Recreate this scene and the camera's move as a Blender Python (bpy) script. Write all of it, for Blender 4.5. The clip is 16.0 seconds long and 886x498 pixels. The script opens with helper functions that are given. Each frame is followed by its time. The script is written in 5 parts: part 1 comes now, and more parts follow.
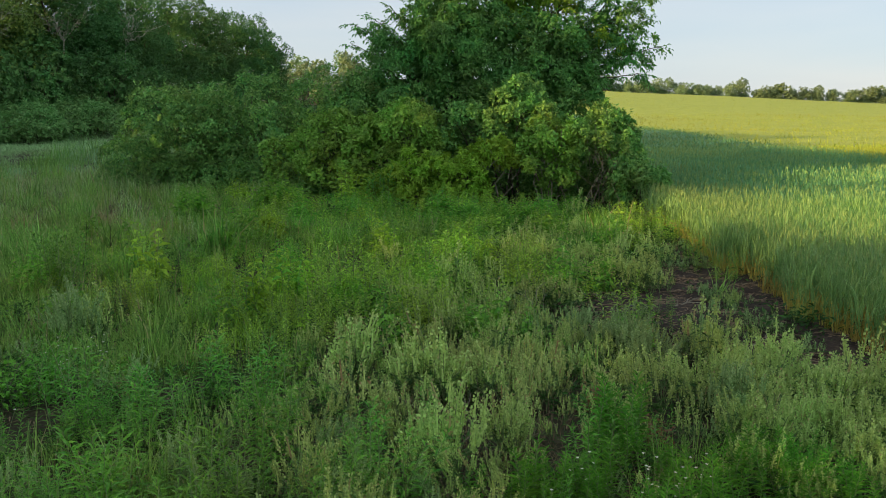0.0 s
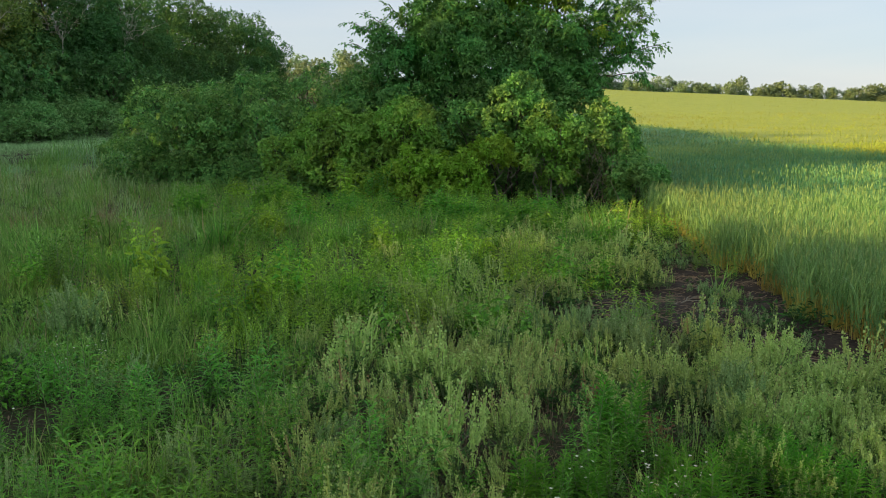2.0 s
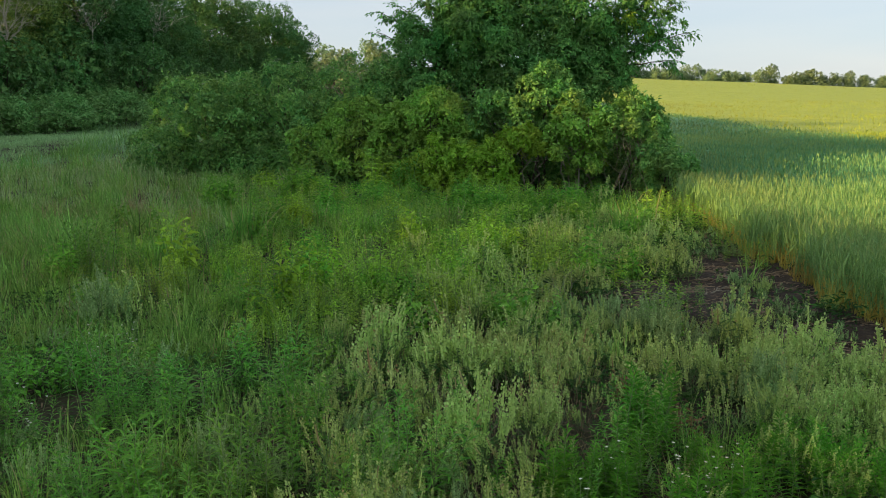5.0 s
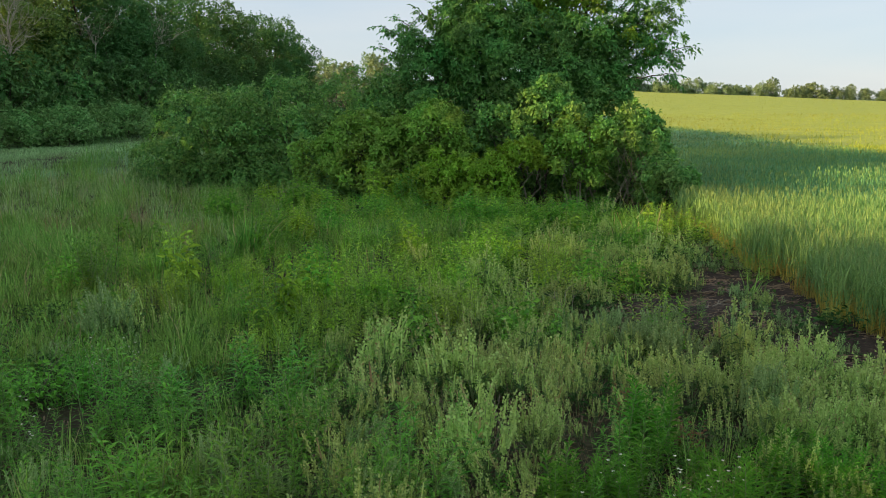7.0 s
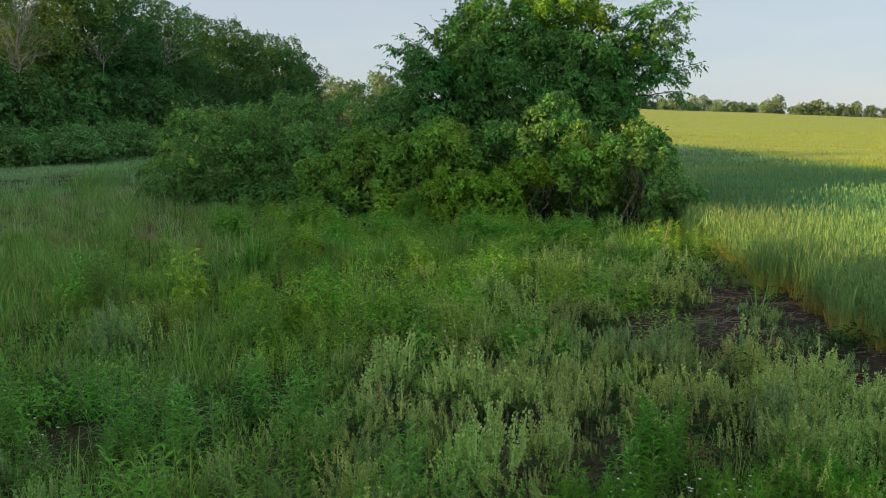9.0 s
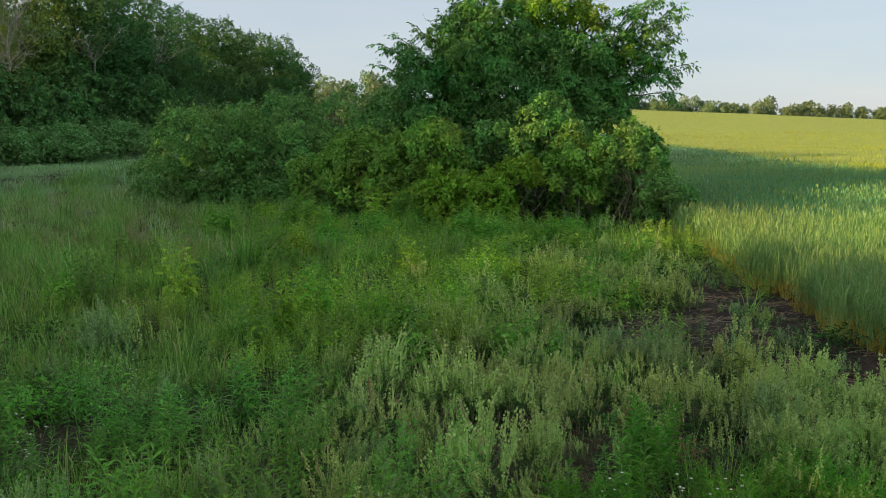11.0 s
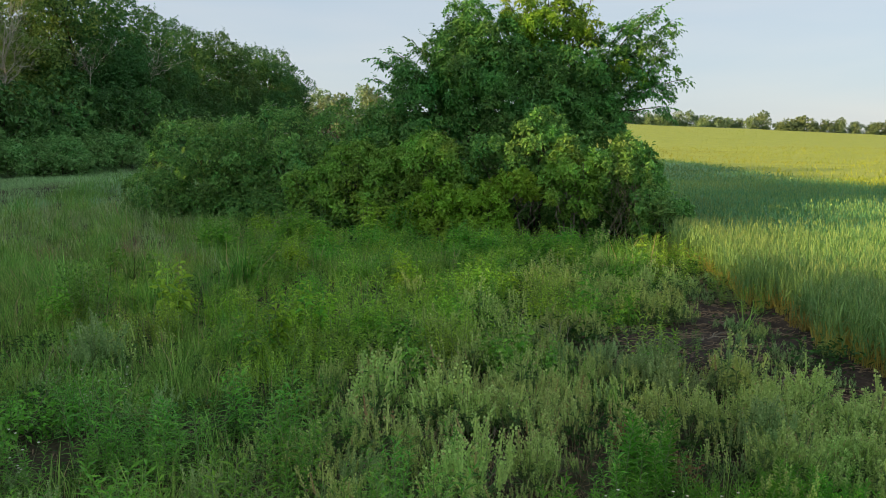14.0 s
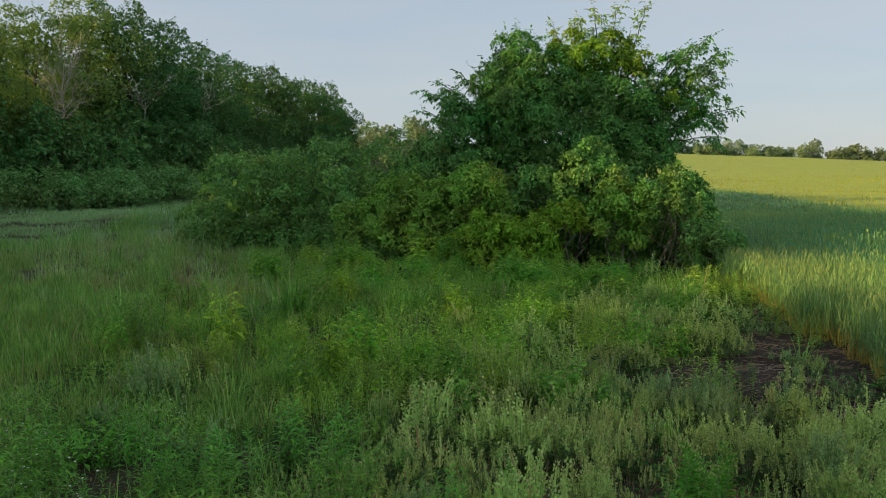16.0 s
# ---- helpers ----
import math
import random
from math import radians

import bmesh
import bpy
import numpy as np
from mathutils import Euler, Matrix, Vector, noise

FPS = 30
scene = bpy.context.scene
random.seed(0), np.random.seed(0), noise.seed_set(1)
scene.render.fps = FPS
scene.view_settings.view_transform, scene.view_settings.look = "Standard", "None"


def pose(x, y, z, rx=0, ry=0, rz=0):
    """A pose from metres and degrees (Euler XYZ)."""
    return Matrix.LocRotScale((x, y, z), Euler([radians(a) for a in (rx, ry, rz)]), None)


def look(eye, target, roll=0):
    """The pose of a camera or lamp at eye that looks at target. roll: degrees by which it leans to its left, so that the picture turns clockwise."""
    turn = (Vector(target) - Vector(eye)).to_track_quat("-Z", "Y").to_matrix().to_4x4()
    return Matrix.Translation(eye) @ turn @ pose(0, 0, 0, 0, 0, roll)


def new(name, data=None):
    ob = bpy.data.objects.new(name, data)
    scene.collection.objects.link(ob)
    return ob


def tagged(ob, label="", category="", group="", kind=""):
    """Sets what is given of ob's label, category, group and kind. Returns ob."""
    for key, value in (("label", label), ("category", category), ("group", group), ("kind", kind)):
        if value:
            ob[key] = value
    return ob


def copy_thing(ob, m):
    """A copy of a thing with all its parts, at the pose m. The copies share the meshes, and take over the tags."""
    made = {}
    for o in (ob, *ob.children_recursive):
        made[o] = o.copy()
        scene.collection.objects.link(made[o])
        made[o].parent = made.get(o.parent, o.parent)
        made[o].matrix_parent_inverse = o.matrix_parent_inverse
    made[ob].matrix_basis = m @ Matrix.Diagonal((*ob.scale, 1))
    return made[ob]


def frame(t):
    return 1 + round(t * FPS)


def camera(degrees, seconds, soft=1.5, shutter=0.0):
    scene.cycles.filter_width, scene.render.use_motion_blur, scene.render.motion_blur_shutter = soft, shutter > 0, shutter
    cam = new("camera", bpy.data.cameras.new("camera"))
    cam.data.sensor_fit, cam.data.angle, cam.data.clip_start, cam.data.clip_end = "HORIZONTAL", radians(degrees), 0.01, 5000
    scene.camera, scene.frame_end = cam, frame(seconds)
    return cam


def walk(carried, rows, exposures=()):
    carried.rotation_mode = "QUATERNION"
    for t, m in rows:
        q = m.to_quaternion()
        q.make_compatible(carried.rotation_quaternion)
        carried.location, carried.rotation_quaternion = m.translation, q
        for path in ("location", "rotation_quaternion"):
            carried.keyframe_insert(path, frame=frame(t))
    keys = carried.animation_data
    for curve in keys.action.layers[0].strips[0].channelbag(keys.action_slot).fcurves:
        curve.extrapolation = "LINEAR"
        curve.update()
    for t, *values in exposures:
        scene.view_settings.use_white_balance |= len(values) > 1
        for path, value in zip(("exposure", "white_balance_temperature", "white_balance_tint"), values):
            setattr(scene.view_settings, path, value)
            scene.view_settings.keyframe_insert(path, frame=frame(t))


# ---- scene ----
# ---------------------------------------------------------------- camera
cam = camera(51.0, 16.0, soft=1.0)
PATH = [
    (0.0, 0.0, -0.0, 2.4, 81.147, -0.0, -0.0),
    (0.5, -0.003, -0.007, 2.401, 81.195, -0.013, 0.051),
    (1.0, -0.002, 0.005, 2.398, 81.141, -0.005, 0.103),
    (1.5, 0.004, 0.005, 2.398, 81.081, 0.012, -0.099),
    (2.0, 0.002, 0.009, 2.397, 81.058, 0.066, -0.046),
    (2.5, -0.006, 0.021, 2.388, 80.709, 0.136, 0.552),
    (3.0, -0.007, 0.013, 2.393, 80.527, 0.114, 0.622),
    (3.5, -0.011, 0.021, 2.387, 80.222, 0.178, 1.018),
    (4.0, -0.013, 0.013, 2.389, 80.128, 0.259, 1.359),
    (4.5, -0.013, 0.021, 2.391, 80.211, 0.254, 1.463),
    (5.0, -0.013, 0.024, 2.393, 80.437, 0.293, 1.57),
    (7.5, -0.014, 0.002, 2.401, 81.58, 0.289, 1.667),
    (8.0, -0.016, 0.003, 2.402, 81.979, 0.382, 1.697),
    (8.5, -0.023, 0.015, 2.394, 82.146, 0.419, 2.171),
    (9.0, -0.031, 0.003, 2.402, 82.307, 0.412, 2.014),
    (11.5, -0.021, 0.037, 2.388, 82.305, 0.206, 1.28),
    (12.0, -0.001, 0.045, 2.388, 82.184, 0.234, 0.556),
    (12.5, 0.008, 0.049, 2.393, 82.278, 0.295, -0.519),
    (13.0, 0.002, 0.04, 2.407, 82.576, 0.223, -0.349),
    (13.5, -0.033, 0.047, 2.398, 82.9, 0.271, 1.019),
    (14.0, -0.034, 0.038, 2.403, 83.129, 0.044, 1.251),
    (14.5, -0.032, 0.041, 2.408, 83.446, -0.039, 1.281),
    (15.0, -0.043, 0.038, 2.411, 83.693, 0.041, 1.832),
    (15.5, -0.059, 0.029, 2.414, 84.289, 0.24, 3.079),
    (16.0, -0.075, 0.02, 2.41, 85.027, 0.391, 4.108),
]
walk(cam, [(r[0], pose(*r[1:])) for r in PATH],
     [(0.0, 0.80), (5.0, 0.84), (7.5, 0.82), (8.5, 0.66), (9.2, 0.64), (12.5, 0.74), (14.5, 0.69), (15.5, 0.50), (16.0, 0.49)])

# ---------------------------------------------------------------- sky, sun
SUN_ELEVATION, SUN_COMPASS = 15.5, 253.0      # degrees; compass clockwise from +y
world = bpy.data.worlds.new("world")
scene.world = world
world.use_nodes = True
wn = world.node_tree.nodes
sky = wn.new("ShaderNodeTexSky")
sky.sky_type = 'NISHITA'
sky.sun_disc = False
sky.sun_elevation, sky.sun_rotation = radians(SUN_ELEVATION), radians(SUN_COMPASS)
sky.air_density, sky.dust_density, sky.ozone_density = 1.0, 0.4, 2.2
veil = wn.new("ShaderNodeMix")                # thin even haze over the clear sky
veil.data_type = 'RGBA'
veil.inputs[0].default_value = 0.84
# faint drawn-out cloud in the haze
where = wn.new("ShaderNodeTexCoord")
drawn = wn.new("ShaderNodeMapping")
drawn.inputs["Scale"].default_value = (1.6, 1.6, 9.0)
drawn.inputs["Rotation"].default_value = (0.12, 0.05, 0.0)
cloud = wn.new("ShaderNodeTexNoise")
cloud.inputs["Scale"].default_value, cloud.inputs["Detail"].default_value = 1.7, 5
tint = wn.new("ShaderNodeValToRGB")
tint.color_ramp.elements[0].position, tint.color_ramp.elements[1].position = 0.36, 0.68
tint.color_ramp.elements[0].color, tint.color_ramp.elements[1].color = (2.10, 2.42, 2.80, 1), (2.46, 2.60, 2.82, 1)
world.node_tree.links.new(where.outputs["Generated"], drawn.inputs["Vector"])
world.node_tree.links.new(drawn.outputs[0], cloud.inputs["Vector"])
world.node_tree.links.new(cloud.outputs[0], tint.inputs[0])
world.node_tree.links.new(tint.outputs[0], veil.inputs[7])
world.node_tree.links.new(sky.outputs[0], veil.inputs[6])
world.node_tree.links.new(veil.outputs[2], wn["Background"].inputs[0])
wn["Background"].inputs[1].default_value = 0.15
sun = new("sun", bpy.data.lights.new("sun", 'SUN'))
sun.data.energy, sun.data.angle, sun.data.color = 4.8, radians(1.0), (1.0, 0.70, 0.30)
ce, se = math.cos(radians(SUN_ELEVATION)), math.sin(radians(SUN_ELEVATION))
TO_SUN = Vector((math.sin(radians(SUN_COMPASS)) * ce, math.cos(radians(SUN_COMPASS)) * ce, se))
sun.matrix_world = look(TO_SUN * 100, (0, 0, 0))

# ---------------------------------------------------------------- materials
def nodes_of(name):
    m = bpy.data.materials.new(name)
    m.use_nodes = True
    return m, m.node_tree.nodes, m.node_tree.links


def leaf_mat(name, dark, light, through_light=0.3, rough=0.5, patch=0.35, odd=None, odd_share=0.06, swing=0.38):
    """Thin foliage: each leaf its own tone, broad patches of tone, light shining through."""
    m, n, l = nodes_of(name)
    p = n["Principled BSDF"]
    geo = n.new("ShaderNodeNewGeometry")
    ramp = n.new("ShaderNodeValToRGB")
    ramp.color_ramp.elements[0].color, ramp.color_ramp.elements[1].color = (*dark, 1), (*light, 1)
    if odd:
        e = ramp.color_ramp.elements
        e[1].position = 1 - odd_share - 0.01
        x = e.new(1 - odd_share)
        x.color = (*odd, 1)
    l.new(geo.outputs["Random Per Island"], ramp.inputs[0])
    tex = n.new("ShaderNodeTexNoise")
    tex.inputs["Scale"].default_value, tex.inputs["Detail"].default_value = patch, 4
    l.new(geo.outputs["Position"], tex.inputs["Vector"])
    fine = n.new("ShaderNodeTexNoise")
    fine.inputs["Scale"].default_value, fine.inputs["Detail"].default_value = 45, 2
    l.new(geo.outputs["Position"], fine.inputs["Vector"])
    add = n.new("ShaderNodeMath")
    add.operation = 'ADD'
    l.new(tex.outputs[0], add.inputs[0])
    l.new(fine.outputs[0], add.inputs[1])
    hsv = n.new("ShaderNodeHueSaturation")
    value = n.new("ShaderNodeMapRange")
    value.inputs[1].default_value, value.inputs[2].default_value = 0.6, 1.4
    value.inputs[3].default_value, value.inputs[4].default_value = 1 - swing, 1 + swing
    hue = n.new("ShaderNodeMapRange")
    hue.inputs[1].default_value, hue.inputs[2].default_value = 0.25, 0.75
    hue.inputs[3].default_value, hue.inputs[4].default_value = 0.475, 0.525
    l.new(add.outputs[0], value.inputs[0])
    l.new(tex.outputs[0], hue.inputs[0])
    l.new(value.outputs[0], hsv.inputs["Value"])
    l.new(hue.outputs[0], hsv.inputs["Hue"])
    l.new(ramp.outputs[0], hsv.inputs["Color"])
    l.new(hsv.outputs[0], p.inputs["Base Color"])
    p.inputs["Roughness"].default_value = rough
    p.inputs["Specular IOR Level"].default_value = 0.18
    tr = n.new("ShaderNodeBsdfTranslucent")
    l.new(hsv.outputs[0], tr.inputs["Color"])
    mix = n.new("ShaderNodeMixShader")
    mix.inputs[0].default_value = through_light
    l.new(p.outputs[0], mix.inputs[1])
    l.new(tr.outputs[0], mix.inputs[2])
    l.new(mix.outputs[0], n["Material Output"].inputs[0])
    return m


def rough_mat(name, low, high, scale=6.0, rough=0.9, bump=0.5, bump_scale=40.0, third=None):
    """Earth, bark, stone: two scales of noise in colour and relief."""
    m, n, l = nodes_of(name)
    p = n["Principled BSDF"]
    geo = n.new("ShaderNodeNewGeometry")
    a, b = n.new("ShaderNodeTexNoise"), n.new("ShaderNodeTexNoise")
    a.inputs["Scale"].default_value, a.inputs["Detail"].default_value = scale, 6
    b.inputs["Scale"].default_value, b.inputs["Detail"].default_value = bump_scale, 5
    for t in (a, b):
        l.new(geo.outputs["Position"], t.inputs["Vector"])
    mean = n.new("ShaderNodeMath")
    mean.operation = 'ADD'
    l.new(a.outputs[0], mean.inputs[0])
    l.new(b.outputs[0], mean.inputs[1])
    half = n.new("ShaderNodeMapRange")
    half.inputs[1].default_value, half.inputs[2].default_value = 0.6, 1.4
    l.new(mean.outputs[0], half.inputs[0])
    ramp = n.new("ShaderNodeValToRGB")
    ramp.color_ramp.elements[0].color, ramp.color_ramp.elements[1].color = (*low, 1), (*high, 1)
    if third:
        x = ramp.color_ramp.elements.new(0.55)
        x.color = (*third, 1)
    l.new(half.outputs[0], ramp.inputs[0])
    l.new(ramp.outputs[0], p.inputs["Base Color"])
    p.inputs["Roughness"].default_value = rough
    p.inputs["Specular IOR Level"].default_value = 0.2
    bp = n.new("ShaderNodeBump")
    bp.inputs["Strength"].default_value, bp.inputs["Distance"].default_value = bump, 0.03
    l.new(b.outputs[0], bp.inputs["Height"])
    l.new(bp.outputs[0], p.inputs["Normal"])
    return m


M_GRASS = leaf_mat("meadow_grass_blades", (0.10, 0.24, 0.04), (0.38, 0.62, 0.13), 0.3, 0.55, 0.9, (0.50, 0.42, 0.20), 0.05)
M_GRASS_BLUE = leaf_mat("bluish_grass_blades", (0.20, 0.40, 0.17), (0.34, 0.56, 0.28), 0.28, 0.5, 0.12, (0.40, 0.40, 0.20), 0.05)
M_LITTER = rough_mat("dead_plant_litter", (0.13, 0.085, 0.05), (0.42, 0.31, 0.20), 11, 0.9, 0.1, 60)
M_GRASS_LIGHT = leaf_mat("pale_meadow_grass", (0.28, 0.42, 0.15), (0.55, 0.70, 0.30), 0.3, 0.55, 0.6, (0.48, 0.42, 0.22), 0.06)
M_GRASS_DRY = leaf_mat("dry_grass_blades", (0.30, 0.22, 0.10), (0.46, 0.36, 0.19), 0.2, 0.6, 1.0)
M_PALE = leaf_mat("pale_seed_pods", (0.31, 0.45, 0.12), (0.60, 0.73, 0.235), 0.28, 0.7, 0.9, (0.46, 0.39, 0.18), 0.04)
M_PALE_BLUE = leaf_mat("blue_green_seed_pods", (0.23, 0.39, 0.135), (0.43, 0.59, 0.24), 0.28, 0.7, 0.9)
# lower leaves of the pale weeds, darkened for shade beneath the spikes
M_PALE_LEAF_SHADED = leaf_mat("shaded_grey_green_leaves", (0.065, 0.155, 0.04), (0.15, 0.28, 0.085), 0.30, 0.6, 0.9)
M_LANCE = leaf_mat("bright_lance_leaves", (0.085, 0.28, 0.03), (0.21, 0.49, 0.055), 0.3, 0.5, 0.9)
M_NETTLE = leaf_mat("lush_weed_leaves", (0.10, 0.31, 0.034), (0.29, 0.58, 0.075), 0.34, 0.55, 0.6)
# cover leaves darkened to paint the shade between the plants
M_COVER_SHADED = leaf_mat("shaded_cover_leaves", (0.022, 0.070, 0.012), (0.075, 0.18, 0.030), 0.3, 0.55, 0.8)
M_UNDER = leaf_mat("undergrowth_leaves", (0.065, 0.19, 0.05), (0.155, 0.32, 0.085), 0.3, 0.55, 0.4, swing=0.5)
M_UNDER_PALE = leaf_mat("pale_undergrowth_leaves", (0.12, 0.28, 0.075), (0.24, 0.44, 0.135), 0.3, 0.55, 0.4, swing=0.45)
# yellow-green plants, their colour raised to stand in for glancing sun
M_YELLOW_SUN_TINT = leaf_mat("sun_tinted_yellow_leaves", (0.21, 0.39, 0.04), (0.40, 0.60, 0.07), 0.4, 0.5, 0.8)
M_BUSH = leaf_mat("shrub_leaves", (0.11, 0.28, 0.070), (0.29, 0.52, 0.130), 0.3, 0.5, 1.3, swing=0.5)
# shrub green warmed to imitate low sun on the thicket
M_BUSH_SUN_TINT = leaf_mat("sun_tinted_shrub_leaves", (0.18, 0.36, 0.06), (0.34, 0.56, 0.095), 0.3, 0.5, 1.3, swing=0.5)
M_TREE = leaf_mat("tree_leaves", (0.085, 0.25, 0.062), (0.21, 0.46, 0.115), 0.32, 0.5, 1.0, swing=0.45)
# tree leaves yellowed to look sunlit; M_TREE is the dark side
M_TREE_SUNLIT = leaf_mat("sunlit_crown_leaves", (0.17, 0.32, 0.035), (0.38, 0.54, 0.07), 0.42, 0.5, 0.5)
M_WOOD_LEAF = leaf_mat("woodland_leaves", (0.064, 0.165, 0.048), (0.108, 0.235, 0.066), 0.3, 0.55, 0.12)
# lit copy of the woodland leaves, sunlight put into the colour
M_WOOD_SUNLIT = leaf_mat("sunlit_woodland_leaves", (0.15, 0.25, 0.060), (0.25, 0.36, 0.085), 0.3, 0.55, 0.12)
# leaf green paled and greyed to imitate the haze of distance
M_HAZED_LEAF = leaf_mat("hazed_leaves", (0.20, 0.29, 0.15), (0.30, 0.40, 0.20), 0.3, 0.6, 0.03)
M_WHEAT = leaf_mat("green_wheat", (0.15, 0.30, 0.09), (0.29, 0.48, 0.165), 0.3, 0.5, 0.15)
# wheat tinted blue-green, as the shaded band of the field looks
M_WHEAT_SHADED = leaf_mat("shaded_wheat", (0.12, 0.28, 0.11), (0.25, 0.46, 0.195), 0.3, 0.5, 0.15)
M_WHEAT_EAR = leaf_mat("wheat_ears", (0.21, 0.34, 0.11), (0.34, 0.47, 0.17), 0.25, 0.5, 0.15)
M_WHEAT_YELLOW = leaf_mat("withered_wheat_leaves", (0.44, 0.33, 0.07), (0.60, 0.50, 0.14), 0.3, 0.6, 1.0)
# wheat yellowed, as the sunlit part of the field looks
M_WHEAT_SUNLIT = leaf_mat("sunlit_wheat_ears", (0.29, 0.35, 0.055), (0.48, 0.50, 0.085), 0.3, 0.6, 0.08)
M_FRESH = leaf_mat("fresh_grass_blades", (0.13, 0.30, 0.03), (0.42, 0.68, 0.08), 0.34, 0.55, 0.9)
# tan weeds, tinted further to stand in for a patch of warm sun
M_PALE_SUN_TAN = leaf_mat("sun_tinted_seed_pods", (0.33, 0.44, 0.13), (0.60, 0.70, 0.24), 0.28, 0.7, 0.9, (0.42, 0.30, 0.14), 0.06)
M_PETAL = leaf_mat("white_petals", (0.78, 0.76, 0.62), (0.90, 0.88, 0.74), 0.2, 0.6, 1.0)
M_UMBEL = leaf_mat("pale_flower_heads", (0.34, 0.40, 0.24), (0.56, 0.60, 0.42), 0.2, 0.6, 1.0)
M_RED = leaf_mat("reddened_leaves", (0.17, 0.085, 0.035), (0.30, 0.17, 0.07), 0.3, 0.5, 1.0)
M_STEM = rough_mat("green_stems", (0.15, 0.23, 0.08), (0.27, 0.35, 0.15), 8, 0.7, 0.1, 90)
M_STALK = rough_mat("dead_stalks", (0.17, 0.145, 0.10), (0.40, 0.35, 0.26), 9, 0.85, 0.2, 80)
M_FRESH_WEED = leaf_mat("fresh_weed_leaves", (0.22, 0.42, 0.035), (0.48, 0.72, 0.085), 0.36, 0.55, 0.9)
M_DARK_STALK = rough_mat("dark_dead_stalks", (0.02, 0.017, 0.012), (0.06, 0.05, 0.035), 9, 0.9, 0.2, 80)
M_BARK = rough_mat("bark", (0.05, 0.040, 0.030), (0.17, 0.14, 0.105), 5, 0.95, 0.8, 30)
M_PALE_BARK = rough_mat("bleached_wood", (0.33, 0.31, 0.25), (0.58, 0.54, 0.45), 5, 0.9, 0.5, 30)
M_SOIL = rough_mat("dark_soil", (0.020, 0.014, 0.010), (0.11, 0.080, 0.056), 3.0, 0.95, 1.0, 28, (0.050, 0.036, 0.026))
M_GROUND = rough_mat("thatch_ground", (0.024, 0.020, 0.011), (0.095, 0.082, 0.042), 0.9, 0.95, 1.0, 22, (0.050, 0.046, 0.022))
M_STONE = rough_mat("grey_stone", (0.09, 0.09, 0.092), (0.24, 0.24, 0.235), 5, 0.85, 0.5, 50)
# sunlit and shaded colours of one crop, parted at the shadow's edge
M_CANOPY_SUNLIT = rough_mat("wheat_canopy", (0.23, 0.31, 0.050), (0.43, 0.47, 0.085), 0.7, 0.8, 1.0, 9, (0.33, 0.39, 0.066))
M_CANOPY_SHADED = rough_mat("shaded_wheat_canopy", (0.09, 0.21, 0.085), (0.19, 0.35, 0.15), 0.7, 0.8, 1.0, 9, (0.14, 0.28, 0.115))
M_TRACK = leaf_mat("short_bluish_grass", (0.25, 0.46, 0.16), (0.39, 0.61, 0.25), 0.25, 0.5, 0.12)
M_RANK = leaf_mat("rank_green_grass", (0.12, 0.33, 0.06), (0.26, 0.52, 0.10), 0.3, 0.5, 0.3)


# ---------------------------------------------------------------- mesh helpers
class Soup:
    """Triangles gathered from many small shapes into one mesh."""

    def __init__(self):
        self.v, self.t, self.m, self.n = [], [], [], 0

    def add(self, v, t, mat=0):
        self.v.append(np.asarray(v, float))
        self.t.append(np.asarray(t, int) + self.n)
        self.m.append(np.full(len(t), mat, int))
        self.n += len(v)
        return self

    def shape(self):
        return np.concatenate(self.v), np.concatenate(self.t), np.concatenate(self.m)

    def scatter(self, shapes, pos, size, rng, tilt=0.12, squash=0.12):
        """Sets each of pos with one of the shapes, turned at random and leaning a little."""
        pos = np.asarray(pos, float)
        size = np.broadcast_to(np.asarray(size, float), (len(pos),))
        pick = rng.integers(0, len(shapes), len(pos))
        for i, (v, t, m) in enumerate(shapes):
            k = np.where(pick == i)[0]
            if not len(k):
                continue
            a, lx, ly = rng.uniform(0, 2 * np.pi, len(k)), rng.normal(0, tilt, len(k)), rng.normal(0, tilt, len(k))
            c, s = np.cos(a), np.sin(a)
            sz = size[k]
            zz = sz * rng.uniform(1 - squash, 1 + squash, len(k))
            x = (v[None, :, 0] * c[:, None] - v[None, :, 1] * s[:, None]) * sz[:, None]
            y = (v[None, :, 0] * s[:, None] + v[None, :, 1] * c[:, None]) * sz[:, None]
            z = v[None, :, 2] * zz[:, None]
            x, y = x + z * lx[:, None], y + z * ly[:, None]
            p = np.stack((x, y, z), 2) + pos[k][:, None, :]
            off = (np.arange(len(k)) * len(v))[:, None, None] + t[None]
            self.v.append(p.reshape(-1, 3))
            self.t.append(off.reshape(-1, 3) + self.n)
            self.m.append(np.tile(m, len(k)))
            self.n += len(k) * len(v)
        return self

    def mesh(self, name, mats, smooth=False):
        v, t, m = self.shape()
        me = bpy.data.meshes.new(name)
        me.vertices.add(len(v))
        me.vertices.foreach_set("co", v.astype(np.float32).ravel())
        me.loops.add(len(t) * 3)
        me.loops.foreach_set("vertex_index", t.astype(np.int32).ravel())
        me.polygons.add(len(t))
        me.polygons.foreach_set("loop_start", (np.arange(len(t)) * 3).astype(np.int32))
        me.polygons.foreach_set("material_index", m.astype(np.int32))
        me.polygons.foreach_set("use_smooth", np.full(len(t), smooth))
        for x in mats if isinstance(mats, (list, tuple)) else [mats]:
            me.materials.append(x)
        me.update(calc_edges=True)
        return me


def part(name, soup, mats, parent=None, label="", smooth=False):
    ob = new(name, soup.mesh(name, mats, smooth))
    ob.parent = parent
    return tagged(ob, label)


def unit(v):
    return v / (np.linalg.norm(v, axis=-1, keepdims=True) + 1e-9)


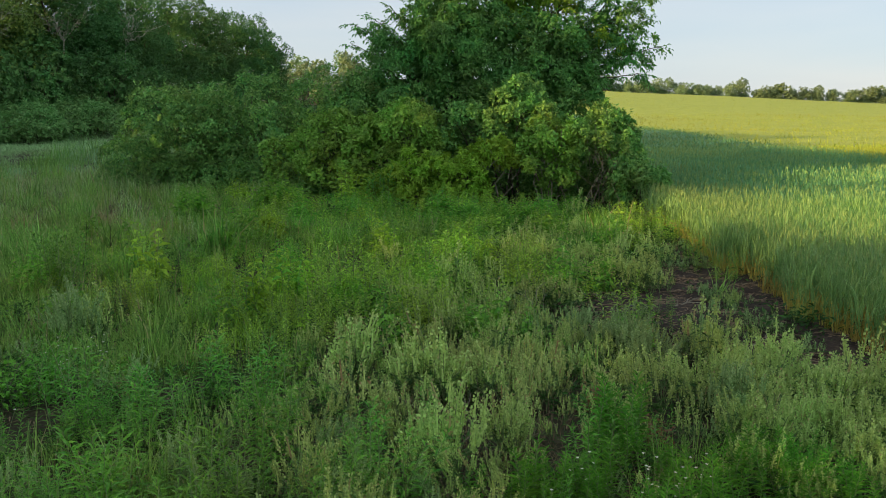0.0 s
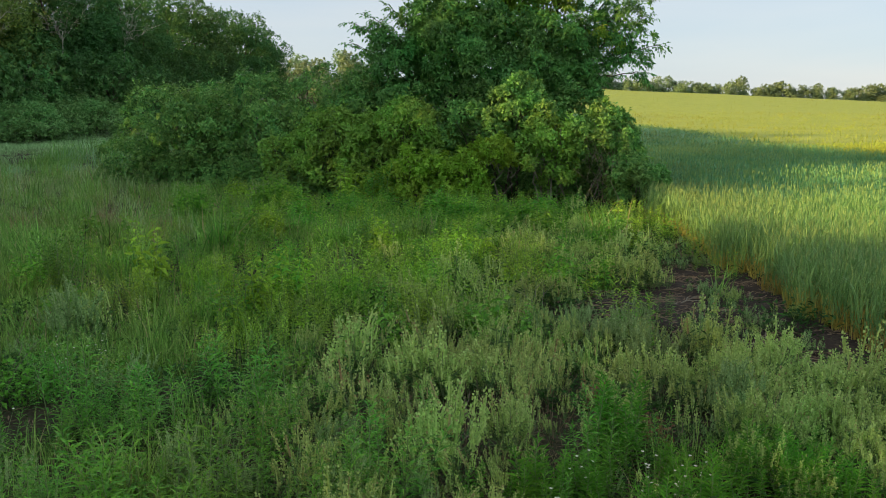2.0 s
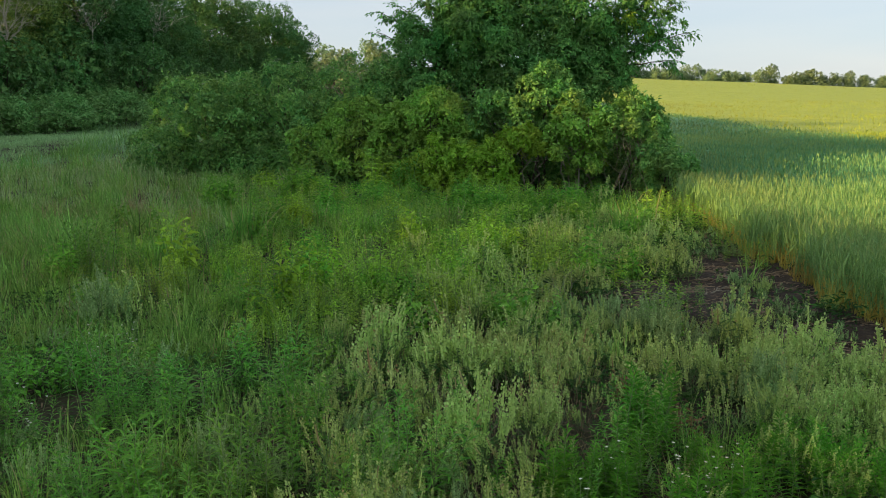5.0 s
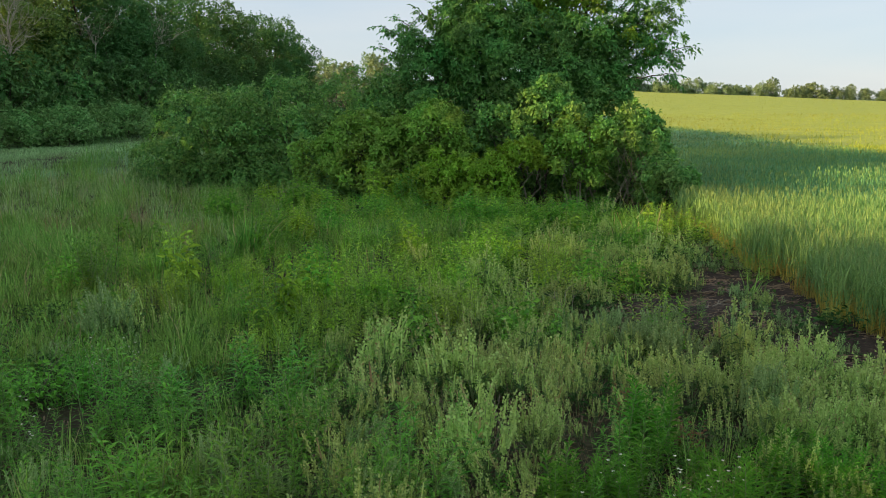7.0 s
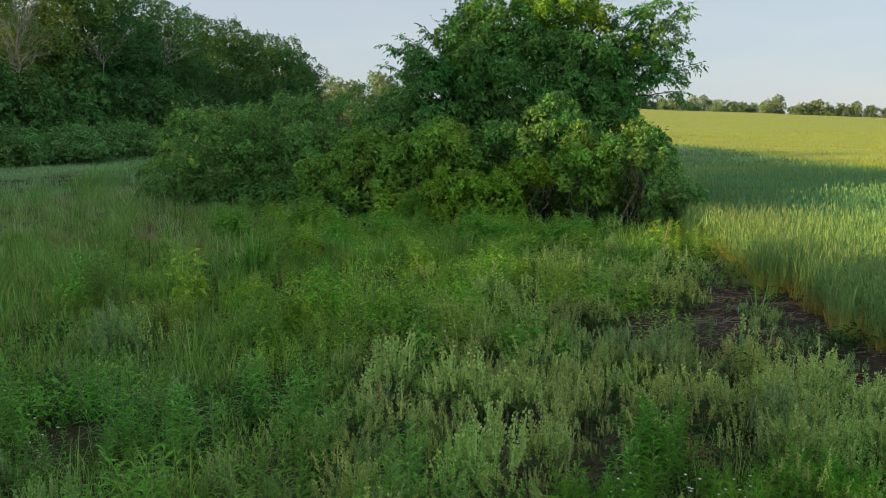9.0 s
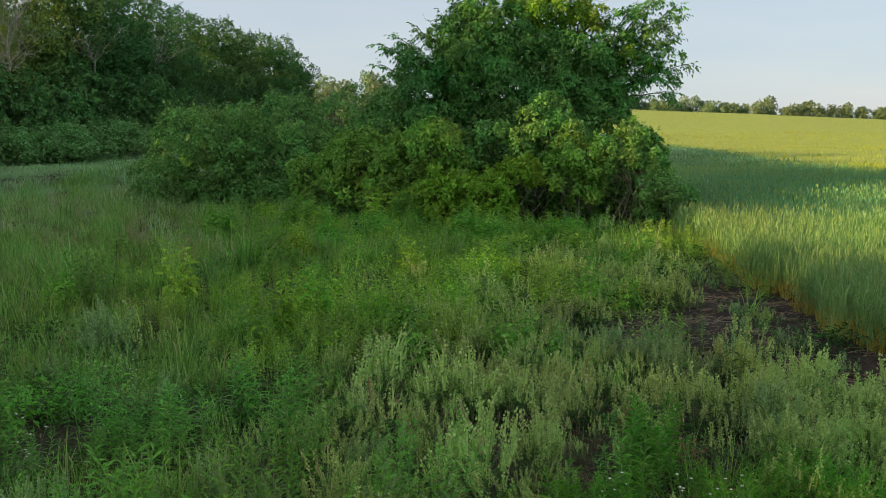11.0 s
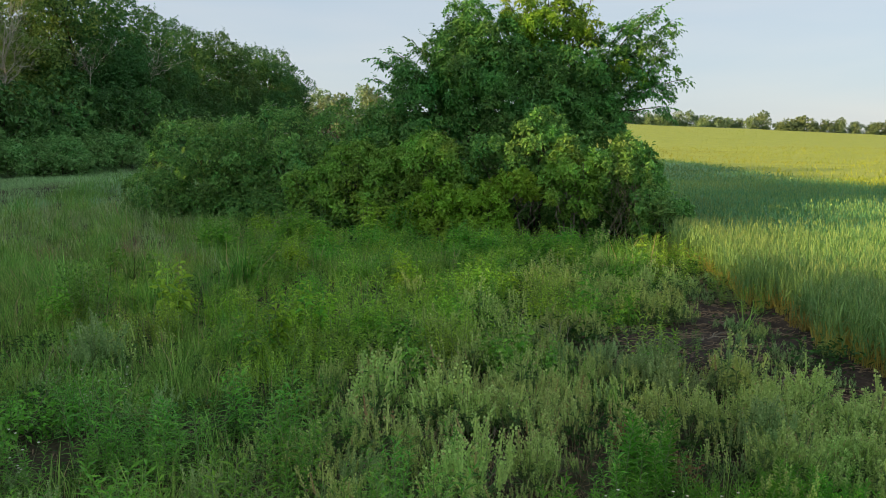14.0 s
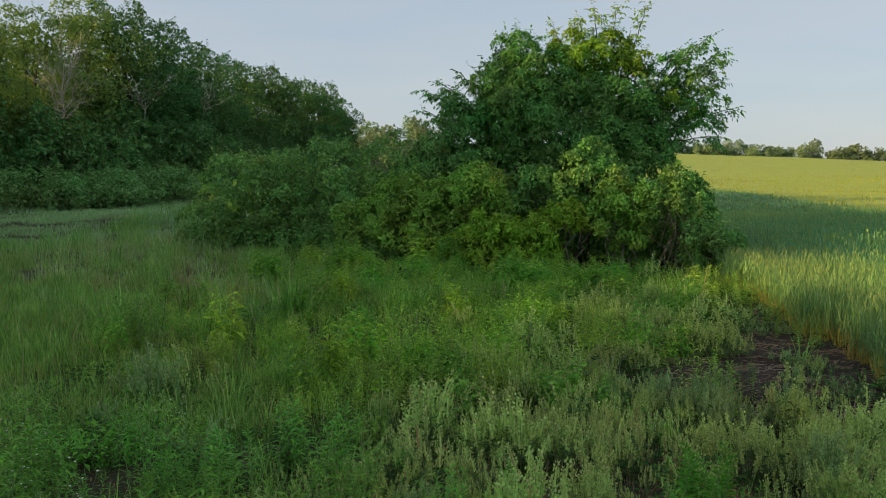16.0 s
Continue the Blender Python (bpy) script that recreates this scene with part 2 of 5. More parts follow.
def leaves(base, way, up, length, width, fold=0.18, droop=0.12, full=False):
    """Pointed leaves folded along the midrib: 2 triangles each, or 4 when full."""
    k = len(base)
    L, W = np.broadcast_to(length, (k,))[:, None], np.broadcast_to(width, (k,))[:, None]
    d = unit(way)
    s = unit(np.cross(d, up))
    n = np.cross(s, d)
    mid = base + d * 0.45 * L
    a, b = mid + s * W / 2 + n * fold * W, mid - s * W / 2 + n * fold * W
    tip = base + d * L - n * droop * L
    if full:
        c = base + d * 0.5 * L
        v = np.stack((base, a, b, c, tip), 1).reshape(-1, 3)
        t = np.array([(0, 3, 2), (0, 1, 3), (2, 3, 4), (3, 1, 4)])
        return v, ((np.arange(k) * 5)[:, None, None] + t).reshape(-1, 3)
    v = np.stack((base, a, tip, b), 1).reshape(-1, 3)
    t = np.array([(0, 1, 2), (0, 2, 3)])
    return v, ((np.arange(k) * 4)[:, None, None] + t).reshape(-1, 3)


def blades(pos, height, width, rng, bend=0.35, segs=3, turn=None):
    """Tapered, arching grass blades."""
    k = len(pos)
    h, w = np.broadcast_to(height, (k,))[:, None], np.broadcast_to(width, (k,))[:, None]
    az = rng.uniform(0, 2 * np.pi, k) if turn is None else turn
    d = np.stack((np.cos(az), np.sin(az), np.zeros(k)), 1)
    tw = az + np.pi / 2 + rng.normal(0, 0.5, k)
    s = np.stack((np.cos(tw), np.sin(tw), np.zeros(k)), 1)
    b = np.clip(rng.normal(bend, bend * 0.45, k), 0.02, 1.1)[:, None]
    v = []
    for i in range(segs + 1):
        t = i / segs
        c = pos + d * b * h * t ** 2 + np.array((0, 0, 1.0)) * h * t * (1 - 0.45 * b * t)
        if i == segs:
            v.append(c)
        else:
            ww = w * (1 - 0.75 * t ** 2) / 2
            v += [c - s * ww, c + s * ww]
    v = np.stack(v, 1)
    t = []
    for i in range(segs - 1):
        t += [(2 * i, 2 * i + 1, 2 * i + 3), (2 * i, 2 * i + 3, 2 * i + 2)]
    t.append((2 * segs - 2, 2 * segs - 1, 2 * segs))
    return v.reshape(-1, 3), ((np.arange(k) * (2 * segs + 1))[:, None, None] + np.array(t)).reshape(-1, 3)


def tube(points, radii, sides=5):
    p = np.asarray(points, float)
    r = np.broadcast_to(radii, (len(p),))
    d = unit(np.gradient(p, axis=0))
    ref = np.where(np.abs(d[:, 2:3]) > 0.9, np.array([[1.0, 0, 0]]), np.array([[0, 0, 1.0]]))
    s = unit(np.cross(d, ref))
    u = np.cross(s, d)
    a = np.arange(sides) * 2 * np.pi / sides
    v = p[:, None] + r[:, None, None] * (s[:, None] * np.cos(a)[None, :, None] + u[:, None] * np.sin(a)[None, :, None])
    t = []
    for i in range(len(p) - 1):
        for j in range(sides):
            a0, a1, b0, b1 = i * sides + j, i * sides + (j + 1) % sides, (i + 1) * sides + j, (i + 1) * sides + (j + 1) % sides
            t += [(a0, a1, b1), (a0, b1, b0)]
    e = (len(p) - 1) * sides
    t += [(e, e + j, e + j + 1) for j in range(1, sides - 1)]
    return v.reshape(-1, 3), np.array(t)


def crooked(a, b, n, wobble, rng):
    """A wandering line from a to b."""
    a, b = np.asarray(a, float), np.asarray(b, float)
    t = np.linspace(0, 1, n)[:, None]
    w = rng.normal(0, wobble, (n, 3)) * np.sin(np.pi * t)
    return a + (b - a) * t + w


def ramp01(a, b, x):
    t = np.clip((np.asarray(x, float) - a) / (b - a), 0, 1)
    return t * t * (3 - 2 * t)


def waves(x, y, f, seed):
    """Cheap rolling noise from a few crossed waves, about -1 to 1."""
    r = np.random.default_rng(seed)
    out = 0
    for i in range(6):
        a, g, ph = r.uniform(0, np.pi), f * r.uniform(0.6, 1.9), r.uniform(0, 6.28)
        out = out + np.sin((np.cos(a) * x + np.sin(a) * y) * g + ph)
    return out / 3


def height(x, y):
    """The lie of the land; the far rise follows bearing, to fit the camera's horizon."""
    x, y = np.asarray(x, float), np.asarray(y, float)
    rise = np.clip(5.7 - 0.043 * (x * 285 / np.maximum(y, 55) - 46), 1.2, 8.0)
    far = ramp01(55, 285, y) * rise * (1 - ramp01(300, 520, y) * 1.2)
    near = (1 - ramp01(20, 60, np.hypot(x, y - 8)))
    return far + 0.05 * near * waves(x, y, 1.1, 3) + 0.12 * waves(x, y, 0.13, 4) * ramp01(12, 40, y)


def on_land(xy, lift=0.0):
    return np.column_stack((xy, height(xy[:, 0], xy[:, 1]) + lift))

# ---------------------------------------------------------------- ground
def grid_mesh(xs, ys, zfun):
    X, Y = np.meshgrid(xs, ys)
    v = np.column_stack((X.ravel(), Y.ravel(), zfun(X, Y).ravel()))
    nx = len(xs)
    i = (np.arange(len(ys) - 1)[:, None] * nx + np.arange(nx - 1)[None]).ravel()
    t = np.concatenate((np.column_stack((i, i + 1, i + nx + 1)), np.column_stack((i, i + nx + 1, i + nx))))
    return Soup().add(v, t)


def spaced(stops):
    """Coordinates from (from, to, step) stretches."""
    return np.concatenate([np.arange(a, b, s) for a, b, s in stops] + [[stops[-1][1]]])


ground = part("ground", grid_mesh(
    spaced([(-1500, -200, 130), (-200, -40, 8), (-40, -10, 1), (-10, 12, 0.3), (12, 60, 2), (60, 300, 12), (300, 1500, 120)]),
    spaced([(-600, -40, 56), (-40, 0, 4), (0, 26, 0.3), (26, 80, 1.5), (80, 360, 8), (360, 2200, 115)]), height), M_GROUND, smooth=True)
tagged(ground, "uneven grassy ground with dark thatch between plants", "ground", kind="structure")


def wheat_edge(y):
    y = np.asarray(y, float)
    return 4.05 + 0.06 * ramp01(13, 19, y) + 0.55 * ramp01(19, 45, y) + 0.10 * np.sin(y * 1.7) + 0.06 * np.sin(y * 4.1 + 1)


# bare soil along the field's edge
def soil_side(y):
    """How far to the left of the wheat the bare soil reaches."""
    return 0.5 + 2.1 * np.exp(-((y - 10.4) / 2.2) ** 2) + 0.22 * np.sin(y * 2.3) + 0.12 * np.sin(y * 5.9)


sy = np.linspace(5.2, 19.0, 230)
su = np.linspace(0, 1, 40)
SX = (wheat_edge(sy) + 0.45)[:, None] - (soil_side(sy) + 0.45)[:, None] * su[None]
SY = np.repeat(sy[:, None], 40, 1) + 0
rim = np.minimum(1, 8 * np.minimum(su, 1 - su))[None] * np.minimum(1, 3 * np.minimum(sy - 5.2, 19 - sy))[:, None]
lump = 0.022 + 0.020 * waves(SX, SY, 9, 11) + 0.012 * waves(SX, SY, 23, 12)
SZ = height(SX, SY) - 0.03 + (0.045 + lump) * np.clip(rim, 0, 1)
si = (np.arange(229)[:, None] * 40 + np.arange(39)[None]).ravel()
soil = part("soil_strip", Soup().add(np.column_stack((SX.ravel(), SY.ravel(), SZ.ravel())),
            np.concatenate((np.column_stack((si, si + 40, si + 41)), np.column_stack((si, si + 41, si + 1))))), M_SOIL, smooth=True)
tagged(soil, "bare dark trampled soil along the edge of the wheat", "soil", kind="structure")

# the closed top of the crop, below the ears, far into the field
def canopy_z(x, y):
    inside = ramp01(0.7, 2.2, x - wheat_edge(y)) * ramp01(5, 8, y)
    deep = ramp01(14, 60, y)
    return height(x, y) + inside * (0.30 + 0.30 * deep) - 0.06 * (1 - inside) + 0.025 * waves(x, y, 2.2, 21) * inside + 0.03 * deep * waves(x, y, 0.5, 22)


# shaded colour as far as the shadow's edge, sunlit colour past it
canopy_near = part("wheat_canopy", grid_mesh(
    spaced([(4.6, 15, 0.3)]), spaced([(3, 30, 0.4), (30, 90, 1.2), (90, 300, 6)]), canopy_z), M_CANOPY_SHADED, smooth=True)
tagged(canopy_near, "dense wheat stand along the edge of the field, coloured as shaded", "wheat field", kind="stuff")
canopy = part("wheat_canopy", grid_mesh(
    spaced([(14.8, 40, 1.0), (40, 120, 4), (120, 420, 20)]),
    spaced([(3, 30, 0.8), (30, 90, 1.5), (90, 300, 5)]), lambda x, y: canopy_z(x, y) + 0.01), M_CANOPY_SUNLIT, smooth=True)
tagged(canopy, "dense wheat stand stretching to the horizon, coloured as sunlit", "wheat field", kind="stuff")


# ---------------------------------------------------------------- woody plants
def leafy(soup, lobes, count, length, width, rng, boss=0.30, droop=0.0, mat=0, floor=0.05, shoots=2, core=1.0, inside=0.70, shell=0.97, cover=2.3):
    """Leaves laid like shingles over many small domes, which stand over rounded lobes (x, y, z, rx, ry, rz, share),
    with leafy shoots rising from the domes and coarse leaves deep inside. Returns the domes' middles."""
    lobes = np.asarray(lobes, float)
    C, R, A = [], [], []
    for i, b in enumerate(lobes):
        rm = (b[3] * b[4] * b[5]) ** (1 / 3)
        n = max(5, int(cover * b[6] * (rm / boss) ** 2))
        k = np.arange(n) + 0.5
        z = 1 - 1.5 * k / n                   # from the top to well below the middle
        a = k * 2.39996 + rng.uniform(0, 6.28)
        s = np.sqrt(np.clip(1 - z * z, 0, 1))
        o = unit(np.stack((s * np.cos(a), s * np.sin(a), z), 1) + rng.normal(0, 0.16, (n, 3)))
        c = b[:3] + o * b[3:6] * rng.uniform(shell - 0.17, shell + 0.03, (n, 1))
        out = np.ones(n, bool)
        for j, q in enumerate(lobes):
            if j != i:
                out &= (((c - q[:3]) / q[3:6]) ** 2).sum(1) > inside ** 2
        C.append(c[out])
        A.append(o[out])
        R.append(np.minimum(boss * np.exp(rng.normal(0, 0.27, out.sum())), rm * 0.6))
    C, A, R = np.concatenate(C), np.concatenate(A), np.concatenate(R)
    C[:, 2] = np.maximum(C[:, 2], floor + R * 0.4)
    who = rng.choice(len(C), count, p=R ** 2 / (R ** 2).sum())
    u = unit(rng.normal(0, 1, (count, 3)) + A[who] * 0.95 + np.array((0, 0, 0.5)))
    rad = np.where(rng.uniform(0, 1, count) < 0.14, rng.uniform(0.3, 0.75, count), rng.uniform(0.80, 1.06, count)) * R[who]
    base = C[who] + u * rad[:, None] * np.array((1, 1, 0.86))
    side = unit(np.cross(u, rng.normal(0, 1, u.shape)))
    way = side * 0.75 + u * 0.5 - np.array((0, 0, droop)) + rng.normal(0, 0.15, u.shape)
    up = u * 0.9 + np.array((0, 0, 0.55)) + rng.normal(0, 0.26, u.shape)
    if shoots:                                # leaders with leaves round them break the outline
        m = 9
        s0 = np.repeat(np.arange(len(C)), shoots)
        d = unit(A[s0] * 0.55 + np.array((0, 0, 0.75)) + rng.normal(0, 0.38, (len(s0), 3)))
        foot = C[s0] + d * R[s0, None] * 0.6
        ln = R[s0] * rng.uniform(0.5, 1.25, len(s0))
        t = np.tile(np.linspace(0.15, 1, m), len(s0))[:, None]
        D = np.repeat(d, m, 0)
        b2 = np.repeat(foot, m, 0) + D * t * np.repeat(ln, m)[:, None]
        w2 = unit(np.cross(D, rng.normal(0, 1, D.shape))) + D * 0.6 - np.array((0, 0, droop * 0.7))
        base, way = np.concatenate((base, b2)), np.concatenate((way, w2))
        up = np.concatenate((up, D + np.array((0, 0, 0.6)) + rng.normal(0, 0.3, D.shape)))
    base[:, 2] = np.maximum(base[:, 2], floor)
    k = rng.uniform(0.6, 1.3, len(base))
    soup.add(*leaves(base, way, up, length * k, width * k), mat)
    if core:                                  # coarse inner leaves, added to block light and darken the gaps
        for b in lobes:
            rm = (b[3] * b[4] * b[5]) ** (1 / 3)
            L = max(length * 1.9, rm * 0.24)
            n = int(core * 34 * (rm / (L * 2.4)) ** 2) + 8
            o = unit(rng.normal(0, 1, (n, 3)))
            p = b[:3] + o * b[3:6] * rng.uniform(0.30, 0.62, (n, 1))
            p[:, 2] = np.maximum(p[:, 2], floor)
            soup.add(*leaves(p, rng.normal(0, 1, p.shape), o + rng.normal(0, 0.4, p.shape), L, L * 0.7), mat)
    return C


def strands(soup, twigs, lines, rng, gap=0.10, rachis=0.22, length=0.085, width=0.040, mat=0, reach=(0.35, 0.85), sides=9):
    """Side branches along each line (points, thickness), drooping at their tips, hung with compound leaves."""
    for line, r0 in lines:
        line = np.asarray(line, float)
        n = len(line)
        seg = np.linalg.norm(line[-1] - line[0])
        runs = [(line[int(n * 0.45):], 1.0)]
        for i in range(sides):
            t = rng.uniform(0.28, 0.98)
            q = line[int(t * (n - 1))]
            d = unit(line[min(n - 1, int(t * (n - 1)) + 1)] - line[max(0, int(t * (n - 1)) - 1)])
            o = unit(rng.normal(0, 1, 3) * np.array((1, 1, 0.45)))
            v = unit(d * 0.7 + o * 0.9 + np.array((0, 0, 0.12)))
            L = rng.uniform(*reach) * (1.15 - 0.5 * t)
            s = np.linspace(0, 1, 7)[:, None]
            p = q + v * L * s - np.array((0, 0, 1.0)) * 0.22 * L * s ** 2 + rng.normal(0, 0.012, (7, 3)) * s
            twigs.add(*tube(p, np.linspace(max(0.006, r0 * 0.3), 0.003, 7), 3))
            runs.append((p, L / seg))
        for p, _ in runs:
            total = np.linalg.norm(np.diff(p, axis=0), axis=1).sum()
            m = max(3, int(total / gap))
            t = np.linspace(0.12, 1.0, m) * (len(p) - 1)
            i = np.minimum(t.astype(int), len(p) - 2)
            q = p[i] + (p[i + 1] - p[i]) * (t - i)[:, None]
            d = unit(p[i + 1] - p[i])
            sgn = np.where(np.arange(m) % 2 == 0, 1.0, -1.0)[:, None]
            lat = unit(np.cross(d, np.array((0, 0, 1.0))) + 1e-4) * sgn
            v = unit(d * 0.55 + lat * 0.75 + rng.normal(0, 0.3, d.shape) - np.array((0, 0, 0.28)))
            v[-1] = unit(d[-1] - np.array((0, 0, 0.25)))
            R = rachis * rng.uniform(0.7, 1.25, m)[:, None]
            side = unit(np.cross(v, np.array((0, 0, 1.0))) + 1e-4)
            for f, sd in ((0.35, 1), (0.4, -1), (0.68, 1), (0.72, -1), (1.0, 0)):
                b = q + v * R * f - np.array((0, 0, 1.0)) * R * 0.18 * f * f
                w = v * (0.5 if sd else 1.0) + side * sd * 0.85 - np.array((0, 0, 0.42)) + rng.normal(0, 0.2, v.shape)
                k = rng.uniform(0.75, 1.25, m)
                soup.add(*leaves(b, w, np.array((0, 0, 1.0)) + rng.normal(0, 0.3, v.shape), length * k, width * k, 0.16, 0.2), mat)


def arc(a, b, lift, n, wobble, rng):
    """A limb that rises out of a and levels off towards b."""
    a, b = np.asarray(a, float), np.asarray(b, float)
    mid = (a + b) / 2 + np.array((0, 0, lift))
    t = np.linspace(0, 1, n)[:, None]
    return a * (1 - t) ** 2 + mid * 2 * t * (1 - t) + b * t ** 2 + rng.normal(0, wobble, (n, 3)) * np.sin(np.pi * t)


def shrub(name, x, y, lobes, count, length, width, mats, seed, label, group="", stems=6, stem_mat=None, boss=0.31, twig=0.006, skirt=True, stem_r=0.028, foot_r=0.15, droop=0.12, shoots=2, umbels=0, core=1.0):
    """A shrub at x, y: stems from the ground, twigs and leaves; lobes are relative to its foot."""
    rng = np.random.default_rng(seed)
    root = new(name)
    root.location = (x, y, float(height(x, y)))
    tagged(root, label, "shrub", group)
    lob = np.asarray(lobes, float)
    if skirt:                                 # foliage down to the ground
        low = lob.copy()
        low[:, 2], low[:, 5], low[:, 6] = lob[:, 2] * 0.42, lob[:, 2] * 0.45, lob[:, 6] * 0.9
        low[:, 3:5] *= 1.03
        lob = np.concatenate((lob, low))
    crown = Soup()
    c = leafy(crown, lob, count, length, width, rng, boss=boss, droop=droop, shoots=shoots, core=core)
    twigs = Soup()
    for i in rng.choice(len(c), min(len(c), 80), replace=False):
        j = np.argmin(((lob[:, :3] - c[i]) ** 2).sum(1))
        a = lob[j, :3] * np.array((0.7, 0.7, 0.75)) + rng.normal(0, 0.12, 3)
        twigs.add(*tube(crooked(a, c[i], 4, 0.05, rng), np.linspace(twig * 1.6, twig * 0.5, 4), 3))
    tagged(part("twig_tangle", twigs, stem_mat or M_BARK, root), kind="stuff")
    for i in range(stems):
        j = i % len(lob)
        foot = np.array((lob[j, 0] * 0.45 + rng.normal(0, foot_r), lob[j, 1] * 0.4 + rng.normal(0, foot_r), -0.05))
        top = lob[j, :3] + rng.normal(0, 0.25, 3) * lob[j, 3:6] + np.array((0, 0, 0.3 * lob[j, 5]))
        part("stem", Soup().add(*tube(crooked(foot, top, 7, 0.10, rng), np.linspace(stem_r, stem_r * 0.3, 7), 5)), stem_mat or M_BARK, root, smooth=True)
    tagged(part("foliage", crown, mats, root), kind="stuff")
    high = np.argsort(-c[:, 2] + rng.normal(0, 0.25, len(c)))[:umbels]
    heads = Soup()
    for i in high:                            # flat heads of small pale flowers
        q = c[i] + np.array((0, 0, boss * 1.05)) + rng.normal(0, 0.06, 3)
        m = 14
        p = q + np.column_stack((rng.normal(0, 0.055, (m, 2)), rng.normal(0, 0.012, m)))
        a = rng.uniform(0, 6.28, m)
        heads.add(*leaves(p, np.stack((np.cos(a), np.sin(a), np.zeros(m)), 1), np.tile((0, 0, 1.0), (m, 1)) + rng.normal(0, 0.3, (m, 3)), 0.045, 0.040, 0.05, 0))
    if umbels:
        tagged(part("flower_umbel", heads, M_UMBEL, root, "pale flat flower heads"), kind="stuff")
    return root


def tree(name, x, y, lobes, count, length, width, mats, seed, label, trunk_top, trunk_r, group="", boss=0.38, droop=0.15, twigs_n=160, lean=(0, 0), category="tree", fine=True, shoots=2, core=1.0, cover=2.3, boughs=(), shelves=()):
    """A tree: tapered trunk, a limb to each lobe of the crown, twigs, leaves; boughs (end, slot of the leaves) reach out of the crown."""
    rng = np.random.default_rng(seed)
    root = new(name)
    root.location = (x, y, float(height(x, y)) - 0.05)
    tagged(root, label, category, group)
    fork = np.array((lean[0], lean[1], trunk_top))
    part("trunk", Soup().add(*tube(crooked((0, 0, -0.1), fork, 7, trunk_r * 0.4, rng), trunk_r * np.array((1.5, 1.05, 0.95, 0.9, 0.82, 0.75, 0.6)), 8)), M_BARK, root, smooth=True)
    crown, twigs = Soup(), Soup()
    if len(lobes):
        lob = np.asarray(lobes, float)
        for b in lob:
            part("limb", Soup().add(*tube(crooked(fork - np.array((0, 0, 0.12 * trunk_top * rng.uniform(0, 1))), b[:3] + (0, 0, 0.5 * b[5]), 8 if fine else 4, 0.07 * np.linalg.norm(b[:3] - fork), rng),
                                            np.linspace(trunk_r * 0.55, trunk_r * 0.1, 8 if fine else 4), 5 if fine else 3)), M_BARK, root, smooth=True)
        c = leafy(crown, lob, count, length, width, rng, boss=boss, droop=droop, floor=0.4, shoots=shoots, core=core, cover=cover)
        for i in rng.choice(len(c), min(len(c), twigs_n), replace=False):
            j = np.argmin(((lob[:, :3] - c[i]) ** 2).sum(1))
            a = lob[j, :3] + rng.normal(0, 0.12, 3) * lob[j, 3:6]
            twigs.add(*tube(crooked(a, c[i], 4, 0.04 * trunk_r * 10, rng), np.linspace(trunk_r * 0.09, trunk_r * 0.03, 4), 3))
    if len(shelves):                          # flat sprays along the outer boughs, leaves coloured dark to look silhouetted
        leafy(crown, shelves, 260 * len(shelves), length, width, rng, boss=0.17, droop=0.5, mat=1, floor=0.4, shoots=3, core=0, cover=2.6)
    for end, slot, gap in boughs:
        end = np.asarray(end, float)
        line = arc(fork - np.array((0, 0, rng.uniform(0, 0.5))), end, 0.10 * np.linalg.norm(end - fork) + 0.15, 18, 0.035, rng)
        part("limb", Soup().add(*tube(line, np.linspace(trunk_r * 0.45, 0.006, 18), 5)), M_BARK, root, smooth=True)
        strands(crown, twigs, [(line, trunk_r * 0.3)], rng, gap=gap, length=length, width=width, mat=slot)
    tagged(part("twig_tangle", twigs, M_BARK, root), kind="stuff")
    tagged(part("crown", crown, mats, root), kind="stuff")
    return root


# --- the thicket: shrubs beside the field's edge, and the trees that rise from them
B = "shrubs of the thicket"
shrub("shrub", -7.6, 27.3, [(0, 0, 1.55, 1.6, 1.4, 1.4, 1), (-0.9, -0.5, 0.8, 1.0, 1.0, 0.75, 1), (0.8, -0.5, 1.4, 1.1, 1.1, 1.3, 1)], 13000, 0.105, 0.060, M_BUSH, 101,
      "rounded dark green shrub at the edge of the meadow", B, umbels=22)
shrub("shrub", -5.3, 26.6, [(0, 0, 1.75, 1.5, 1.3, 1.4, 1), (0.5, -1.0, 0.9, 1.1, 0.9, 0.85, 1), (-0.9, -0.6, 1.0, 1.0, 0.9, 0.95, 1)], 13000, 0.105, 0.060, M_BUSH, 102,
      "broad dark green shrub with pale flower heads on its top", B, umbels=20)
shrub("shrub", -3.1, 26.3, [(0, 0, 1.9, 1.5, 1.3, 1.4, 1), (0.9, -0.6, 1.6, 1.1, 1.0, 1.2, 1)], 12000, 0.10, 0.058, M_BUSH, 103,
      "tall dark green shrub within the thicket", B, umbels=6)
shrub("shrub", -2.9, 23.9, [(0, 0, 1.15, 1.0, 0.9, 0.95, 1), (-0.9, 0.2, 0.8, 0.75, 0.7, 0.7, 1), (0.9, 0.1, 1.05, 0.75, 0.7, 0.85, 1), (0.2, -0.6, 0.5, 0.7, 0.5, 0.45, 1)], 10000, 0.10, 0.058, M_BUSH_SUN_TINT, 104,
      "olive green shrub with thin stems", B, boss=0.23, skirt=False, stems=9, stem_r=0.02)
